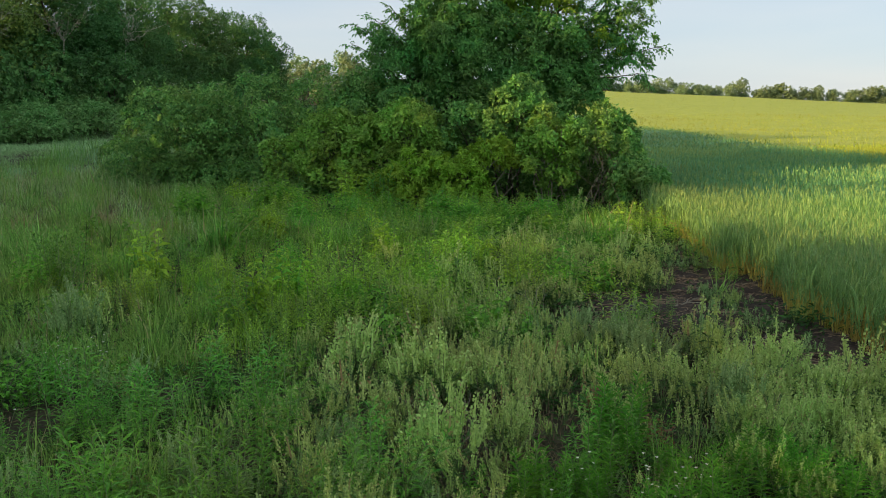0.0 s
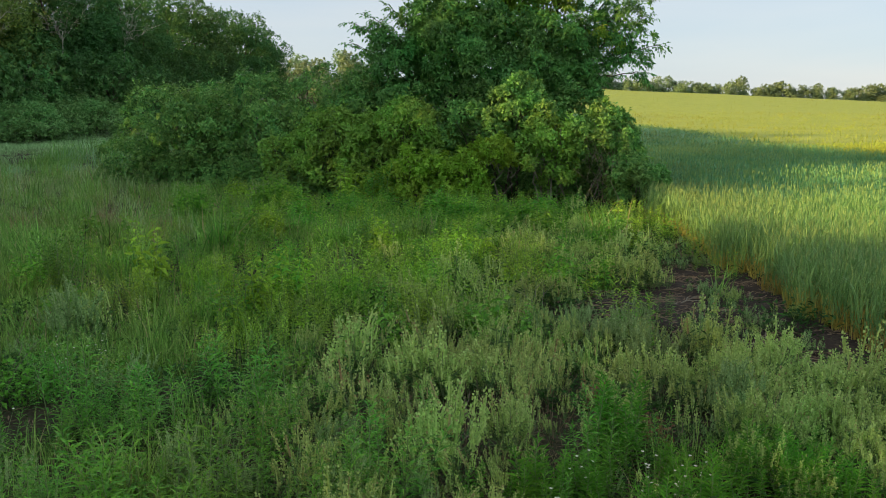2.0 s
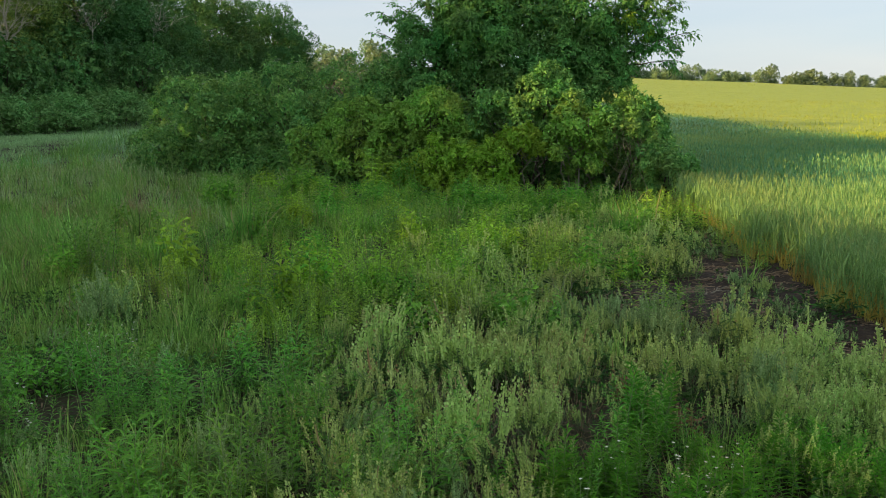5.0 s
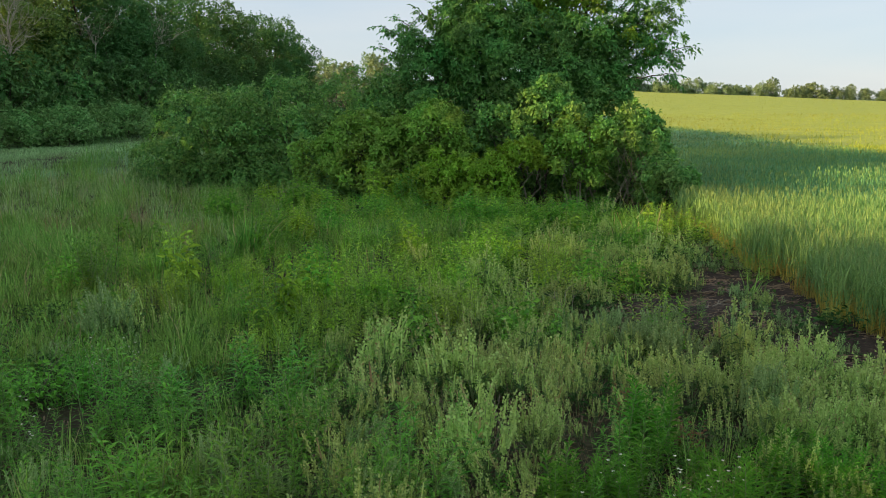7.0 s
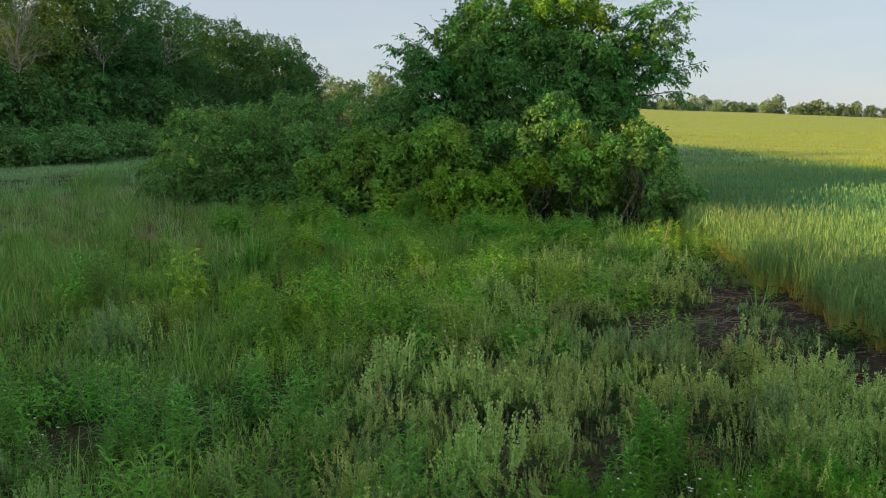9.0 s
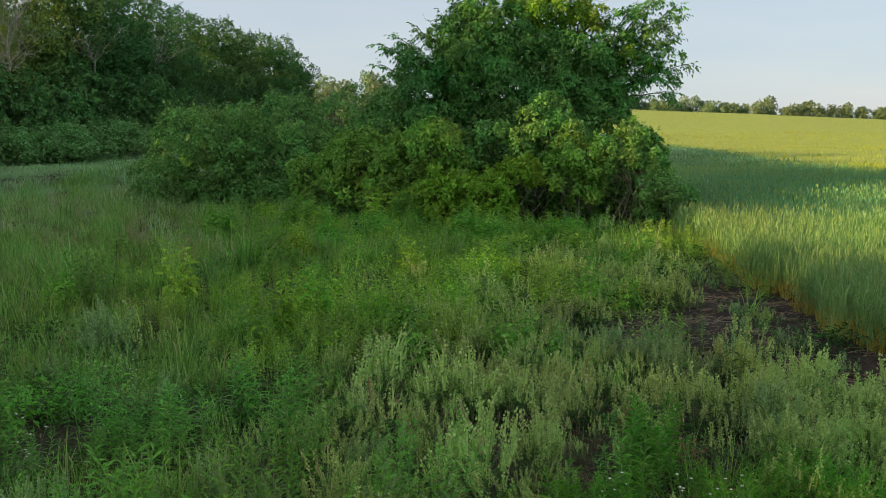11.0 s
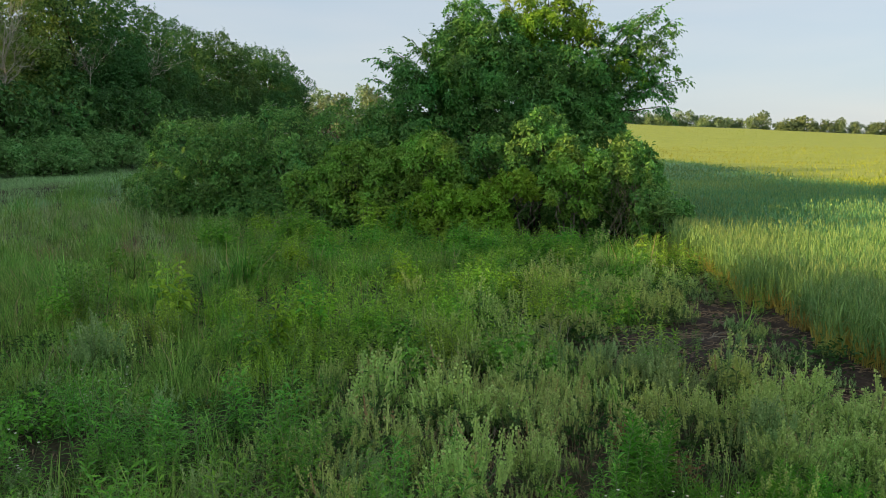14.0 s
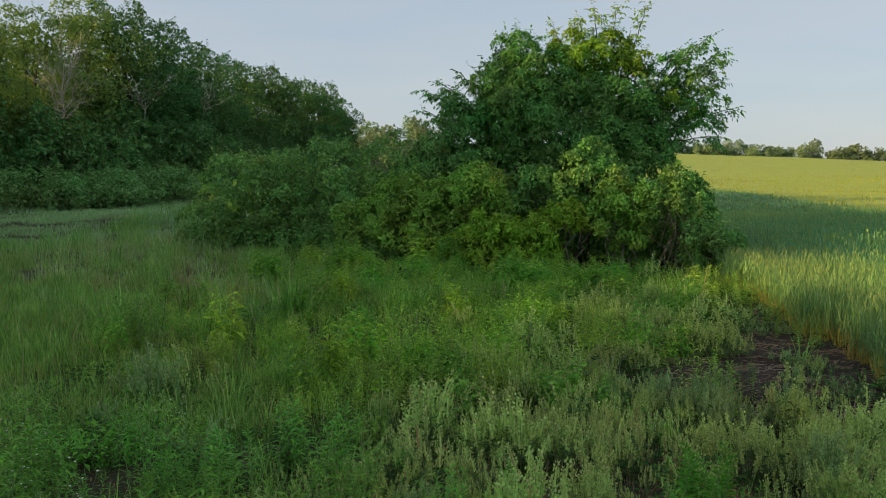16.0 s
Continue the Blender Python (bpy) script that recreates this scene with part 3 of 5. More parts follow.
shrub("shrub", -0.9, 23.2, [(0, 0, 1.45, 1.0, 0.8, 0.85, 1), (0.7, -0.4, 0.9, 0.8, 0.6, 0.6, 1), (-0.8, -0.3, 1.0, 0.75, 0.7, 0.75, 1), (0.1, -0.6, 1.9, 0.6, 0.5, 0.4, 1)], 10000, 0.10, 0.058, M_BUSH_SUN_TINT, 105,
      "olive green shrub with pale leaf tips", B, boss=0.23, skirt=False, stems=9, stem_r=0.02)
shrub("shrub", -0.9, 21.4, [(0, 0, 0.50, 0.60, 0.40, 0.45, 1), (-0.9, 0.1, 0.35, 0.42, 0.35, 0.32, 1), (0.2, 0.2, 1.0, 0.3, 0.3, 0.35, 1)], 2300, 0.115, 0.062, M_YELLOW_SUN_TINT, 106,
      "low yellow-green shrub with broad leaves", B, stems=4, boss=0.17, droop=0.35)
shrub("shrub", 0.4, 21.5, [(0, 0, 0.55, 0.6, 0.45, 0.5, 1), (0.3, 0, 1.05, 0.30, 0.3, 0.32, 1), (-0.35, 0.1, 0.9, 0.3, 0.3, 0.3, 1)], 2600, 0.11, 0.055, M_YELLOW_SUN_TINT, 107,
      "young shrub with drooping light green leaves", B, stems=4, boss=0.16, droop=0.5)
shrub("shrub", 1.6, 22.9, [(0, 0.3, 1.85, 0.75, 0.8, 0.85, 1), (-0.9, 0.4, 1.75, 0.7, 0.7, 0.6, 1), (0.7, 0.2, 1.7, 0.65, 0.7, 0.7, 1), (0.35, 0.1, 2.65, 0.32, 0.3, 0.4, 1)], 8000, 0.10, 0.058, M_BUSH, 108,
      "upright dark green shrub under the tree", B, boss=0.23, skirt=False, stems=7)
shrub("shrub", 1.35, 21.6, [(-0.15, 0, 1.30, 0.42, 0.35, 0.28, 1), (0.30, 0, 1.10, 0.3, 0.3, 0.2, 0.8), (-0.5, 0.1, 1.10, 0.25, 0.25, 0.16, 0.8)], 1300, 0.11, 0.065, M_YELLOW_SUN_TINT, 109,
      "slender shrub with a bare stem and yellow-green top leaves", B, stems=2, stem_mat=M_STALK, skirt=False, boss=0.16, droop=0.3, core=0.4)
shrub("shrub", 2.55, 21.6, [(0, 0, 1.55, 0.55, 0.5, 0.5, 1), (-0.5, -0.1, 1.25, 0.35, 0.35, 0.3, 1), (0.15, 0, 0.85, 0.35, 0.35, 0.4, 0.8)], 3600, 0.11, 0.064, M_BUSH_SUN_TINT, 110,
      "upright shrub with dense light green foliage", B, stem_mat=M_STALK, skirt=False, boss=0.18, droop=0.35)
shrub("shrub", 3.6, 21.2, [(-0.15, 0, 1.70, 0.40, 0.45, 0.40, 1), (0.35, 0.1, 1.60, 0.40, 0.45, 0.45, 1), (0.05, 0, 2.10, 0.24, 0.25, 0.26, 0.8), (0.62, 0.4, 1.35, 0.34, 0.4, 0.45, 0.8), (0.42, 0.3, 2.0, 0.22, 0.25, 0.22, 0.7), (-0.45, 0.2, 1.40, 0.28, 0.3, 0.3, 0.6), (0.80, 0.5, 0.75, 0.32, 0.35, 0.5, 0.8)], 4600, 0.095, 0.056, M_BUSH, 111,
      "tall shrub with many bare grey stems at its foot", B, stems=24, stem_mat=M_STALK, skirt=False, stem_r=0.008, boss=0.17, foot_r=0.42, shoots=3)
shrub("shrub", 4.15, 22.8, [(0, 0, 1.0, 0.65, 0.9, 0.85, 1), (0.1, 0.9, 0.9, 0.6, 0.8, 0.8, 1)], 5200, 0.105, 0.058, M_BUSH, 112,
      "dark shrub against the wheat", B, boss=0.22)
# shrub added where only shade lies, to darken the thicket's right foot
shrub("shrub", 4.30, 20.3, [(0.05, 0, 0.82, 0.48, 0.50, 0.36, 1), (-0.15, 0.35, 0.50, 0.40, 0.35, 0.45, 1), (0.35, 0.30, 0.45, 0.30, 0.35, 0.40, 1), (-0.25, 0.1, 1.05, 0.32, 0.3, 0.28, 0.8)], 3600, 0.10, 0.056, M_BUSH, 115,
      "added low dark shrub, filling a patch of shade at the corner of the wheat", B, boss=0.18, skirt=False, stems=7, droop=0.4, core=2.0)
shrub("shrub", 0.6, 25.0, [(0, 0, 1.7, 1.5, 1.1, 1.4, 1), (2.0, 0.2, 1.7, 1.4, 1.1, 1.4, 1), (-0.9, -0.3, 2.0, 0.9, 0.8, 0.8, 1), (0.9, -0.4, 2.2, 0.9, 0.8, 0.7, 1)], 12000, 0.105, 0.060, M_BUSH, 113,
      "dense dark green shrub round the foot of the tree", B)
shrub("shrub", -1.6, 25.4, [(0, 0, 1.6, 1.2, 1.1, 1.35, 1), (-0.6, 0.4, 2.1, 0.8, 0.9, 0.85, 1)], 9000, 0.10, 0.058, M_BUSH, 114,
      "tall dark green shrub beside the tree", B)

tree("tree", 0.6, 25.4, [
    (-0.60, 0.00, 5.35, 0.52, 0.55, 0.60, 1), (-0.75, -0.10, 4.55, 0.70, 0.70, 0.65, 1), (0.15, -0.20, 4.75, 0.70, 0.70, 0.65, 1), (-1.45, 0.00, 3.70, 0.80, 0.80, 0.70, 1),
    (-0.20, -0.50, 3.80, 1.00, 0.90, 0.85, 1), (1.00, -0.10, 4.15, 0.90, 0.85, 0.70, 1), (2.00, 0.00, 3.90, 0.85, 0.80, 0.65, 1), (2.80, 0.10, 3.45, 0.75, 0.70, 0.60, 1),
    (-1.60, -0.30, 2.70, 0.85, 0.80, 0.70, 1), (-1.00, 0.10, 3.25, 0.70, 0.70, 0.60, 1), (0.40, -0.70, 2.90, 1.00, 0.90, 0.75, 1), (1.70, -0.40, 2.90, 0.95, 0.90, 0.75, 1), (2.75, -0.20, 2.55, 0.70, 0.70, 0.55, 1)],
     40000, 0.115, 0.056, [M_TREE, M_TREE], 120, "leafy young tree with a dense dark green crown", 2.2, 0.10, cover=3.1, core=2.2, boss=0.34, droop=0.42, shoots=3,
     boughs=[((-3.10, 0.2, 4.05), 1, 0.065), ((-2.95, 0.3, 4.55), 1, 0.065), ((-2.55, 0.1, 4.75), 1, 0.065), ((-2.05, 0.2, 5.05), 1, 0.06), ((-0.75, 0.0, 6.10), 1, 0.056), ((-0.25, 0.1, 5.95), 1, 0.064), ((-1.35, 0.0, 5.35), 1, 0.064)])
# top boughs take the sunlit leaf colour, right boughs the dark one
tree("tree", 2.6, 25.9, [
    (-0.95, 0.00, 5.50, 0.62, 0.55, 0.55, 0.9), (-0.10, 0.00, 5.50, 0.62, 0.55, 0.55, 0.9), (0.65, 0.00, 5.20, 0.50, 0.45, 0.45, 0.8), (-0.50, 0.10, 4.60, 0.75, 0.60, 0.50, 0.7), (1.35, 0.0, 4.10, 0.70, 0.60, 0.45, 0.7)],
     8500, 0.115, 0.052, [M_TREE_SUNLIT, M_TREE], 121, "tree with an open drooping crown, coloured sunlit above and dark at right", 2.6, 0.09, boss=0.26, droop=0.55, twigs_n=120, core=0.4,
     shelves=[(2.30, 0, 4.70, 0.60, 0.45, 0.24, 1), (2.00, 0.1, 4.05, 0.65, 0.5, 0.26, 1), (2.55, 0, 3.55, 0.55, 0.4, 0.20, 1), (1.70, 0, 5.20, 0.50, 0.4, 0.20, 1), (1.20, 0, 4.70, 0.50, 0.4, 0.30, 1), (2.45, 0.1, 5.50, 0.36, 0.3, 0.16, 1), (1.55, 0, 3.45, 0.5, 0.4, 0.25, 1), (2.85, 0, 4.20, 0.36, 0.3, 0.14, 1), (2.75, 0, 5.05, 0.36, 0.3, 0.14, 1)],
     boughs=[((-0.40, 0.0, 6.85), 0, 0.060), ((0.20, 0.1, 6.80), 0, 0.060), ((1.02, 0.0, 6.85), 0, 0.076), ((-0.80, -0.1, 6.50), 0, 0.056), ((-1.50, 0.0, 6.30), 0, 0.056), ((-1.20, 0.1, 5.55), 0, 0.056), ((0.60, 0.1, 6.20), 0, 0.064),
             ((2.75, 0.0, 6.05), 1, 0.060), ((3.05, 0.1, 5.65), 1, 0.060), ((1.95, -0.1, 5.75), 1, 0.060), ((3.00, 0.0, 4.85), 1, 0.056), ((2.35, 0.1, 4.95), 1, 0.056), ((3.40, 0.0, 4.05), 1, 0.056), ((2.60, 0.2, 4.15), 1, 0.052),
             ((3.05, -0.1, 3.30), 1, 0.060), ((2.10, 0.1, 3.60), 1, 0.056), ((1.75, 0.0, 4.50), 1, 0.056), ((1.60, 0.0, 3.05), 1, 0.060)])


# --- the wood beside the meadow
def wood_tree(seed, h, label, count=9000, leafsize=0.24, boss=1.0, shoots=1, core=1.0, leaf=None):
    r = np.random.default_rng(seed)
    lob = [(0, 0, h * 0.44, h * 0.22, h * 0.22, h * 0.36, 1), (0, 0, h * 0.84, h * 0.15, h * 0.15, h * 0.13, 1)]
    for i in range(8):
        a = i * 0.9 + r.uniform(0, 0.6)
        lob.append((math.cos(a) * h * 0.17, math.sin(a) * h * 0.17, h * r.uniform(0.12, 0.78), h * r.uniform(0.10, 0.15), h * r.uniform(0.10, 0.15), h * r.uniform(0.09, 0.13), 1))
    return tree("woodland_tree", 0, 0, lob, count, leafsize, leafsize * 0.66, leaf or M_WOOD_LEAF, seed, label, h * 0.35, h * 0.016, "trees of the wood", boss=boss, droop=0.15, twigs_n=30, fine=False, shoots=shoots, core=core)


WOOD = [wood_tree(200 + i, 15.0, "tall broadleaf tree with a dark dense crown", 15500, 0.225, 0.80, 2) for i in range(2)]
WOOD_BACK = [wood_tree(205 + i, 15.0, "tall dark broadleaf tree farther along the wood", 9500, 0.29, 0.85, 2) for i in range(2)]
rng = np.random.default_rng(77)
front = [(-37.5, 63, 13.2), (-36.2, 69, 14.9), (-34.6, 74, 16.0), (-32.9, 77, 16.4), (-31.2, 82, 15.4), (-30.2, 87, 14.0), (-29.4, 93, 13.6), (-29.0, 100, 13.0),
         (-29.0, 108, 13.3), (-28.2, 115, 12.6), (-26.9, 122, 12.5), (-25.4, 128, 12.2), (-24.6, 133, 10.2)]
behind = [(-44, 70, 12.4), (-42, 79, 13.0), (-40, 88, 11.5), (-37.5, 97, 11.0), (-37, 107, 11.0), (-36, 117, 10.8)]
hidden = [(-40.0, 58.0, 15.6), (-38.6, -5.5, 16.2)]
# unseen trees added beside and behind the viewpoint to cast shade, lower in one stretch, where the sun just clears the
# tops
for i in range(19):
    y = 54.5 - 4.7 * i + rng.uniform(-0.7, 0.7)
    hidden.append((-37 - 3.5 * (i % 2) + rng.uniform(-0.6, 0.6), y, rng.uniform(12.6, 12.9) if -3.2 < y < 5.6 else rng.uniform(13.6, 13.8) if 0 < y < 8.4 else rng.uniform(16.6, 17.4) if y <= -3.2 else rng.uniform(15.8, 16.8)))


def plant_out(sources, spots, wide=(0.95, 1.12)):
    """Sets copies of the sources at spots (x, y, size), each turned and stretched a little."""
    used = {}
    for i, (x, y, s) in enumerate(spots):
        m = Matrix.Translation((x, y, float(height(x, y)) - 0.1)) @ Matrix.Rotation(rng.uniform(0, 6.28), 4, 'Z') @ Matrix.Diagonal((s * rng.uniform(*wide), s * rng.uniform(*wide), s, 1))
        src = sources[i % len(sources)]
        if src in used:
            copy_thing(src, m)
        else:
            used[src] = m
    for src, m in used.items():
        src.matrix_basis = m


# the leftmost trees get lightened leaves, to look sunlit
LIGHT = [wood_tree(203, 15.0, "tall broadleaf tree with a yellow-green crown, coloured as sunlit", 15500, 0.225, 0.80, 2, leaf=M_WOOD_SUNLIT)]
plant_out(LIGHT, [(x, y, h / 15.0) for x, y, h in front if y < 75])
plant_out(WOOD, [(x, y, h / 15.0) for x, y, h in front if 75 <= y < 98])
plant_out(WOOD_BACK, [(x, y, h / 15.0) for x, y, h in front + behind + [p for p in hidden if p[1] > 45] if y >= 98 or x < -39.9 or y < 62])
# unseen trees, crown density set by how much sun should pass
SHADE = [wood_tree(210 + i, 15.0, "unseen broadleaf tree, added to shade the ground", 800, 0.8, 1.5, 0) for i in range(2)]
OPEN = [wood_tree(215, 15.0, "unseen tree with an open crown, added to let some sun through", 2300, 0.50, 1.2, 0, 0.15)]
THICK = [wood_tree(216, 15.0, "unseen tree with a very thick crown, added to block the sun", 2600, 0.82, 1.2, 0, 1.5)]
plant_out(SHADE, [(x, y, h / 15.0) for x, y, h in hidden if y < -22])
plant_out(OPEN, [(x, y, h / 15.0) for x, y, h in hidden if -22 <= y <= -3.2])
plant_out(THICK, [(x, y, h / 15.0) for x, y, h in hidden if -3.2 < y <= 45])

# undergrowth along the wood
UNDER = [shrub("undergrowth_shrub", 0, 0, [(0, 0, 2.0, 1.8, 1.7, 1.8, 1), (1.6, -0.5, 1.3, 1.4, 1.3, 1.2, 1), (-1.6, -0.4, 1.5, 1.4, 1.3, 1.35, 1), (0.3, -1.4, 0.9, 1.4, 1.1, 0.8, 1)],
               2300, 0.22, 0.14, M_UNDER, 300 + i, "dense undergrowth shrub at the edge of the wood", "undergrowth of the wood", stems=4, boss=0.50, twig=0.012, skirt=False, shoots=1) for i in range(3)]
LOW = [shrub("undergrowth_shrub", 0, 0, [(0, 0, 1.0, 1.5, 1.2, 0.9, 1), (1.5, -0.3, 0.8, 1.2, 1.0, 0.75, 1), (-1.5, -0.2, 0.9, 1.2, 1.0, 0.8, 1), (0.4, -0.9, 0.5, 1.2, 0.8, 0.5, 1)],
             2200, 0.17, 0.10, M_UNDER_PALE, 310 + i, "low pale green weedy shrub along the meadow", "undergrowth of the wood", stems=4, boss=0.34, twig=0.010, skirt=False, shoots=3) for i in range(2)]
under, low_row = [], []
for i in range(13):                           # low weedy shrubs along the meadow
    t = i / 12
    low_row.append((-31.0 + 7.0 * math.sin(t * 1.6) - 7.5 * ramp01(0.45, 1.0, t) + rng.uniform(-0.6, 0.6), 47.5 + 40 * t + rng.uniform(-1, 1), rng.uniform(1.0, 1.35)))
for i in range(13):                           # taller ones before the wood
    t = i / 12
    under.append((-36.0 + 6.5 * t + rng.uniform(-1.0, 1.0), 60 + 42 * t + rng.uniform(-1.0, 1.0), rng.uniform(1.15, 1.45)))
for i in range(6):
    t = i / 5
    under.append((-37.0 + 9.0 * t + rng.uniform(-1.0, 1.0), 64 + 62 * t + rng.uniform(-1.0, 1.0), rng.uniform(1.5, 1.85)))
under += [(-36.0, 77.0, 2.2), (-33.0, 86.0, 2.1), (-31.5, 95.0, 2.0), (-33.9, 62.3, 1.8), (-31.4, 62.6, 1.6), (-30.8, 71.0, 1.75), (-26.9, 76.5, 1.45), (-29.0, 80.0, 1.5), (-25.8, 84.0, 1.3), (-28.6, 92, 0.9), (-26.0, 100, 0.9), (-25.5, 110, 1.0), (-23.5, 118, 1.0), (-22.0, 126, 1.0)]
plant_out(UNDER, under, (0.9, 1.15))
plant_out(LOW, low_row, (0.9, 1.15))

# bare trees standing among the leafy ones
def dead_tree(x, y, h, seed, spread=0.75, n=24, thick=1.0, bare=0.42, lean=0.9, label="bare bleached dead tree with fanned branches before the wood"):
    rng = np.random.default_rng(seed)
    root = new("dead_tree")
    root.location = (x, y, float(height(x, y)) - 0.1)
    tagged(root, label, "dead tree")
    part("trunk", Soup().add(*tube(crooked((0, 0, 0), (lean, 0, h * 0.70), 8, 0.16, rng), np.linspace(0.13, 0.04, 8) * thick, 7)), M_PALE_BARK, root, smooth=True)
    for i in range(n):
        a = rng.normal(0.1, spread)
        z0 = h * rng.uniform(bare, 0.70)
        f = np.array((lean * z0 / (h * 0.70), 0, z0))
        L = h * rng.uniform(0.12, 0.30)
        tip = f + np.array((math.sin(a) * L, rng.uniform(-0.5, 0.4) * L, math.cos(a) * L))
        line = crooked(f, tip, 8, 0.16, rng)
        s = Soup().add(*tube(line, np.linspace(0.030, 0.010, 8) * thick, 4))
        for j in range(14):
            q = line[rng.integers(2, 8)]
            s.add(*tube(crooked(q, q + rng.normal(0, 0.42, 3) + (tip - f) * rng.uniform(0.1, 0.3), 4, 0.07, rng), np.linspace(0.013, 0.005, 4), 3))
        part("branch", s, M_PALE_BARK, root)
    return root


dead_tree(-33.0, 65.5, 13.2, 400)
dead_tree(-30.6, 75.5, 11.2, 401, 0.6, 7, 0.8, 0.6, 0.5, "small bleached dead tree among leafy crowns")
dead_tree(-28.6, 83.0, 10.6, 402, 0.9, 6, 0.8, 0.66, 0.9, "small bleached dead tree leaning out of the wood")

# --- hedgerow on the skyline and trees beyond the meadow
def far_tree(seed, tall=1.0):
    r = np.random.default_rng(seed)
    lob = [(0, 0, 2.6 * tall, 1.9, 1.7, 2.0 * tall, 1), (0, 0, 0.9, 2.9, 1.6, 1.0, 1)] + [(r.uniform(-1.7, 1.7), r.uniform(-1, 1), r.uniform(1.6, 4.2) * tall, r.uniform(0.9, 1.5), 1.2, r.uniform(0.9, 1.4) * tall, 1) for i in range(4)]
    return tree("hedgerow_tree", 0, 0, lob, 560, 0.48, 0.40, M_HAZED_LEAF, seed, "distant sunlit hedgerow tree on the skyline, haze in its leaf colour", 1.8, 0.10, "trees on the skyline", boss=0.75, droop=0.0, twigs_n=4, fine=False, shoots=1, core=0.6)


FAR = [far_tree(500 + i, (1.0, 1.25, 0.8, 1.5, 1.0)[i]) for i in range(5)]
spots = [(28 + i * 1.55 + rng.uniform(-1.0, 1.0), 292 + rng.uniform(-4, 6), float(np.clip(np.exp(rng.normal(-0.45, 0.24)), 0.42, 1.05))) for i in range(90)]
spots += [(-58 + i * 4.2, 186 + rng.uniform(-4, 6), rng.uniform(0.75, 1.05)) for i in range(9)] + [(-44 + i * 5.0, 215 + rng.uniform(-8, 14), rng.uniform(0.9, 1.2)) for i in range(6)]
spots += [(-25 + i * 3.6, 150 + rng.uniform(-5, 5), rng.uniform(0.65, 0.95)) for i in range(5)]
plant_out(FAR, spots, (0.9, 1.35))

# ---------------------------------------------------------------- small plants: shapes
def pale_weed(seed, h=0.38, racemes=9, pods=14, fat=1.0):
    """Bushy upright weed, each branch ending in a plump rounded seed spike. Materials: 0 pods, 1 leaves, 2 stem."""
    r = np.random.default_rng(seed)
    s = Soup()
    for i in range(racemes):
        a = i * 2.4 + r.uniform(-0.6, 0.6)
        out = (0.015 if i == 0 else r.uniform(0.03, 0.125))
        d = np.array((math.cos(a), math.sin(a), 0.0))
        z1 = h * (1.0 if i == 0 else r.uniform(0.60, 1.0) - 0.9 * out)
        ln = r.uniform(0.065, 0.115) * h / 0.38
        p0 = np.array((0, 0, h * r.uniform(0.08, 0.30)))
        p1 = d * out + (0, 0, max(z1 - ln, 0.12))
        p2 = d * out * 1.12 + (r.normal(0, 0.008), r.normal(0, 0.008), z1)
        s.add(*tube(np.stack((p0, p1)), (0.0024, 0.0018), 3), 2)
        s.add(*tube(np.stack((p1, p1 * 0.2 + p2 * 0.8)), (0.0060 * fat, 0.004 * fat), 4), 0)
        t = (np.arange(pods) + r.uniform(0, 1, pods)) / pods
        az = np.arange(pods) * 2.4 + r.normal(0, 0.5, pods)
        ring = np.stack((np.cos(az), np.sin(az), np.zeros(pods)), 1)
        stout = 0.0115 * fat * (1 - 0.75 * t ** 3) * r.uniform(0.7, 1.15, pods)
        base = p1 + (p2 - p1) * t[:, None] + ring * stout[:, None]
        k = r.uniform(0.75, 1.2, pods)
        s.add(*leaves(base, ring * 0.7 + np.column_stack((r.normal(0, 0.25, (pods, 2)), r.uniform(0.5, 1.3, pods))), ring + np.array((0, 0, 0.5)) + r.normal(0, 0.4, (pods, 3)), 0.0150 * fat * k, 0.0145 * fat * k, 0.1, 0), 0)
        m = 3
        t = r.uniform(0.1, 1.0, m)
        az = r.uniform(0, 6.28, m)
        s.add(*leaves(p0 + (p1 - p0) * t[:, None], np.stack((np.cos(az), np.sin(az), r.uniform(-0.1, 1.0, m)), 1), np.tile((0, 0, 1.0), (m, 1)) + r.normal(0, 0.4, (m, 3)), r.uniform(0.035, 0.065, m) * fat, 0.010 * fat, 0.1, 0.2), 1)
    s.add(*tube([(0, 0, 0), (0, 0.004, h * 0.35)], (0.0035, 0.002), 3), 2)
    return s.shape()


def lance_weed(seed, h=0.45, n=34, length=0.085, width=0.013, rise=0.55, full=True):
    """Leafy stem clothed with narrow arching leaves. Materials: 0 leaves, 1 stem."""
    r = np.random.default_rng(seed)
    s = Soup()
    bend = r.uniform(-0.06, 0.06, 2)
    t = np.linspace(0.12, 1.0, n)
    base = np.stack((bend[0] * t ** 2, bend[1] * t ** 2, h * t), 1)
    az = np.arange(n) * 2.4 + r.normal(0, 0.25, n)
    up = rise * (0.3 + 1.5 * t ** 2)
    s.add(*leaves(base, np.stack((np.cos(az), np.sin(az), up), 1), np.tile((0, 0, 1.0), (n, 1)) + r.normal(0, 0.2, (n, 3)), length * (1.1 - 0.55 * t ** 3) * r.uniform(0.8, 1.2, n), width, 0.2, 0.28, full), 0)
    s.add(*tube([(0, 0, 0), (bend[0] * 0.25, bend[1] * 0.25, h * 0.5), (bend[0], bend[1], h)], (0.0035, 0.003, 0.0015), 3), 1)
    return s.shape()


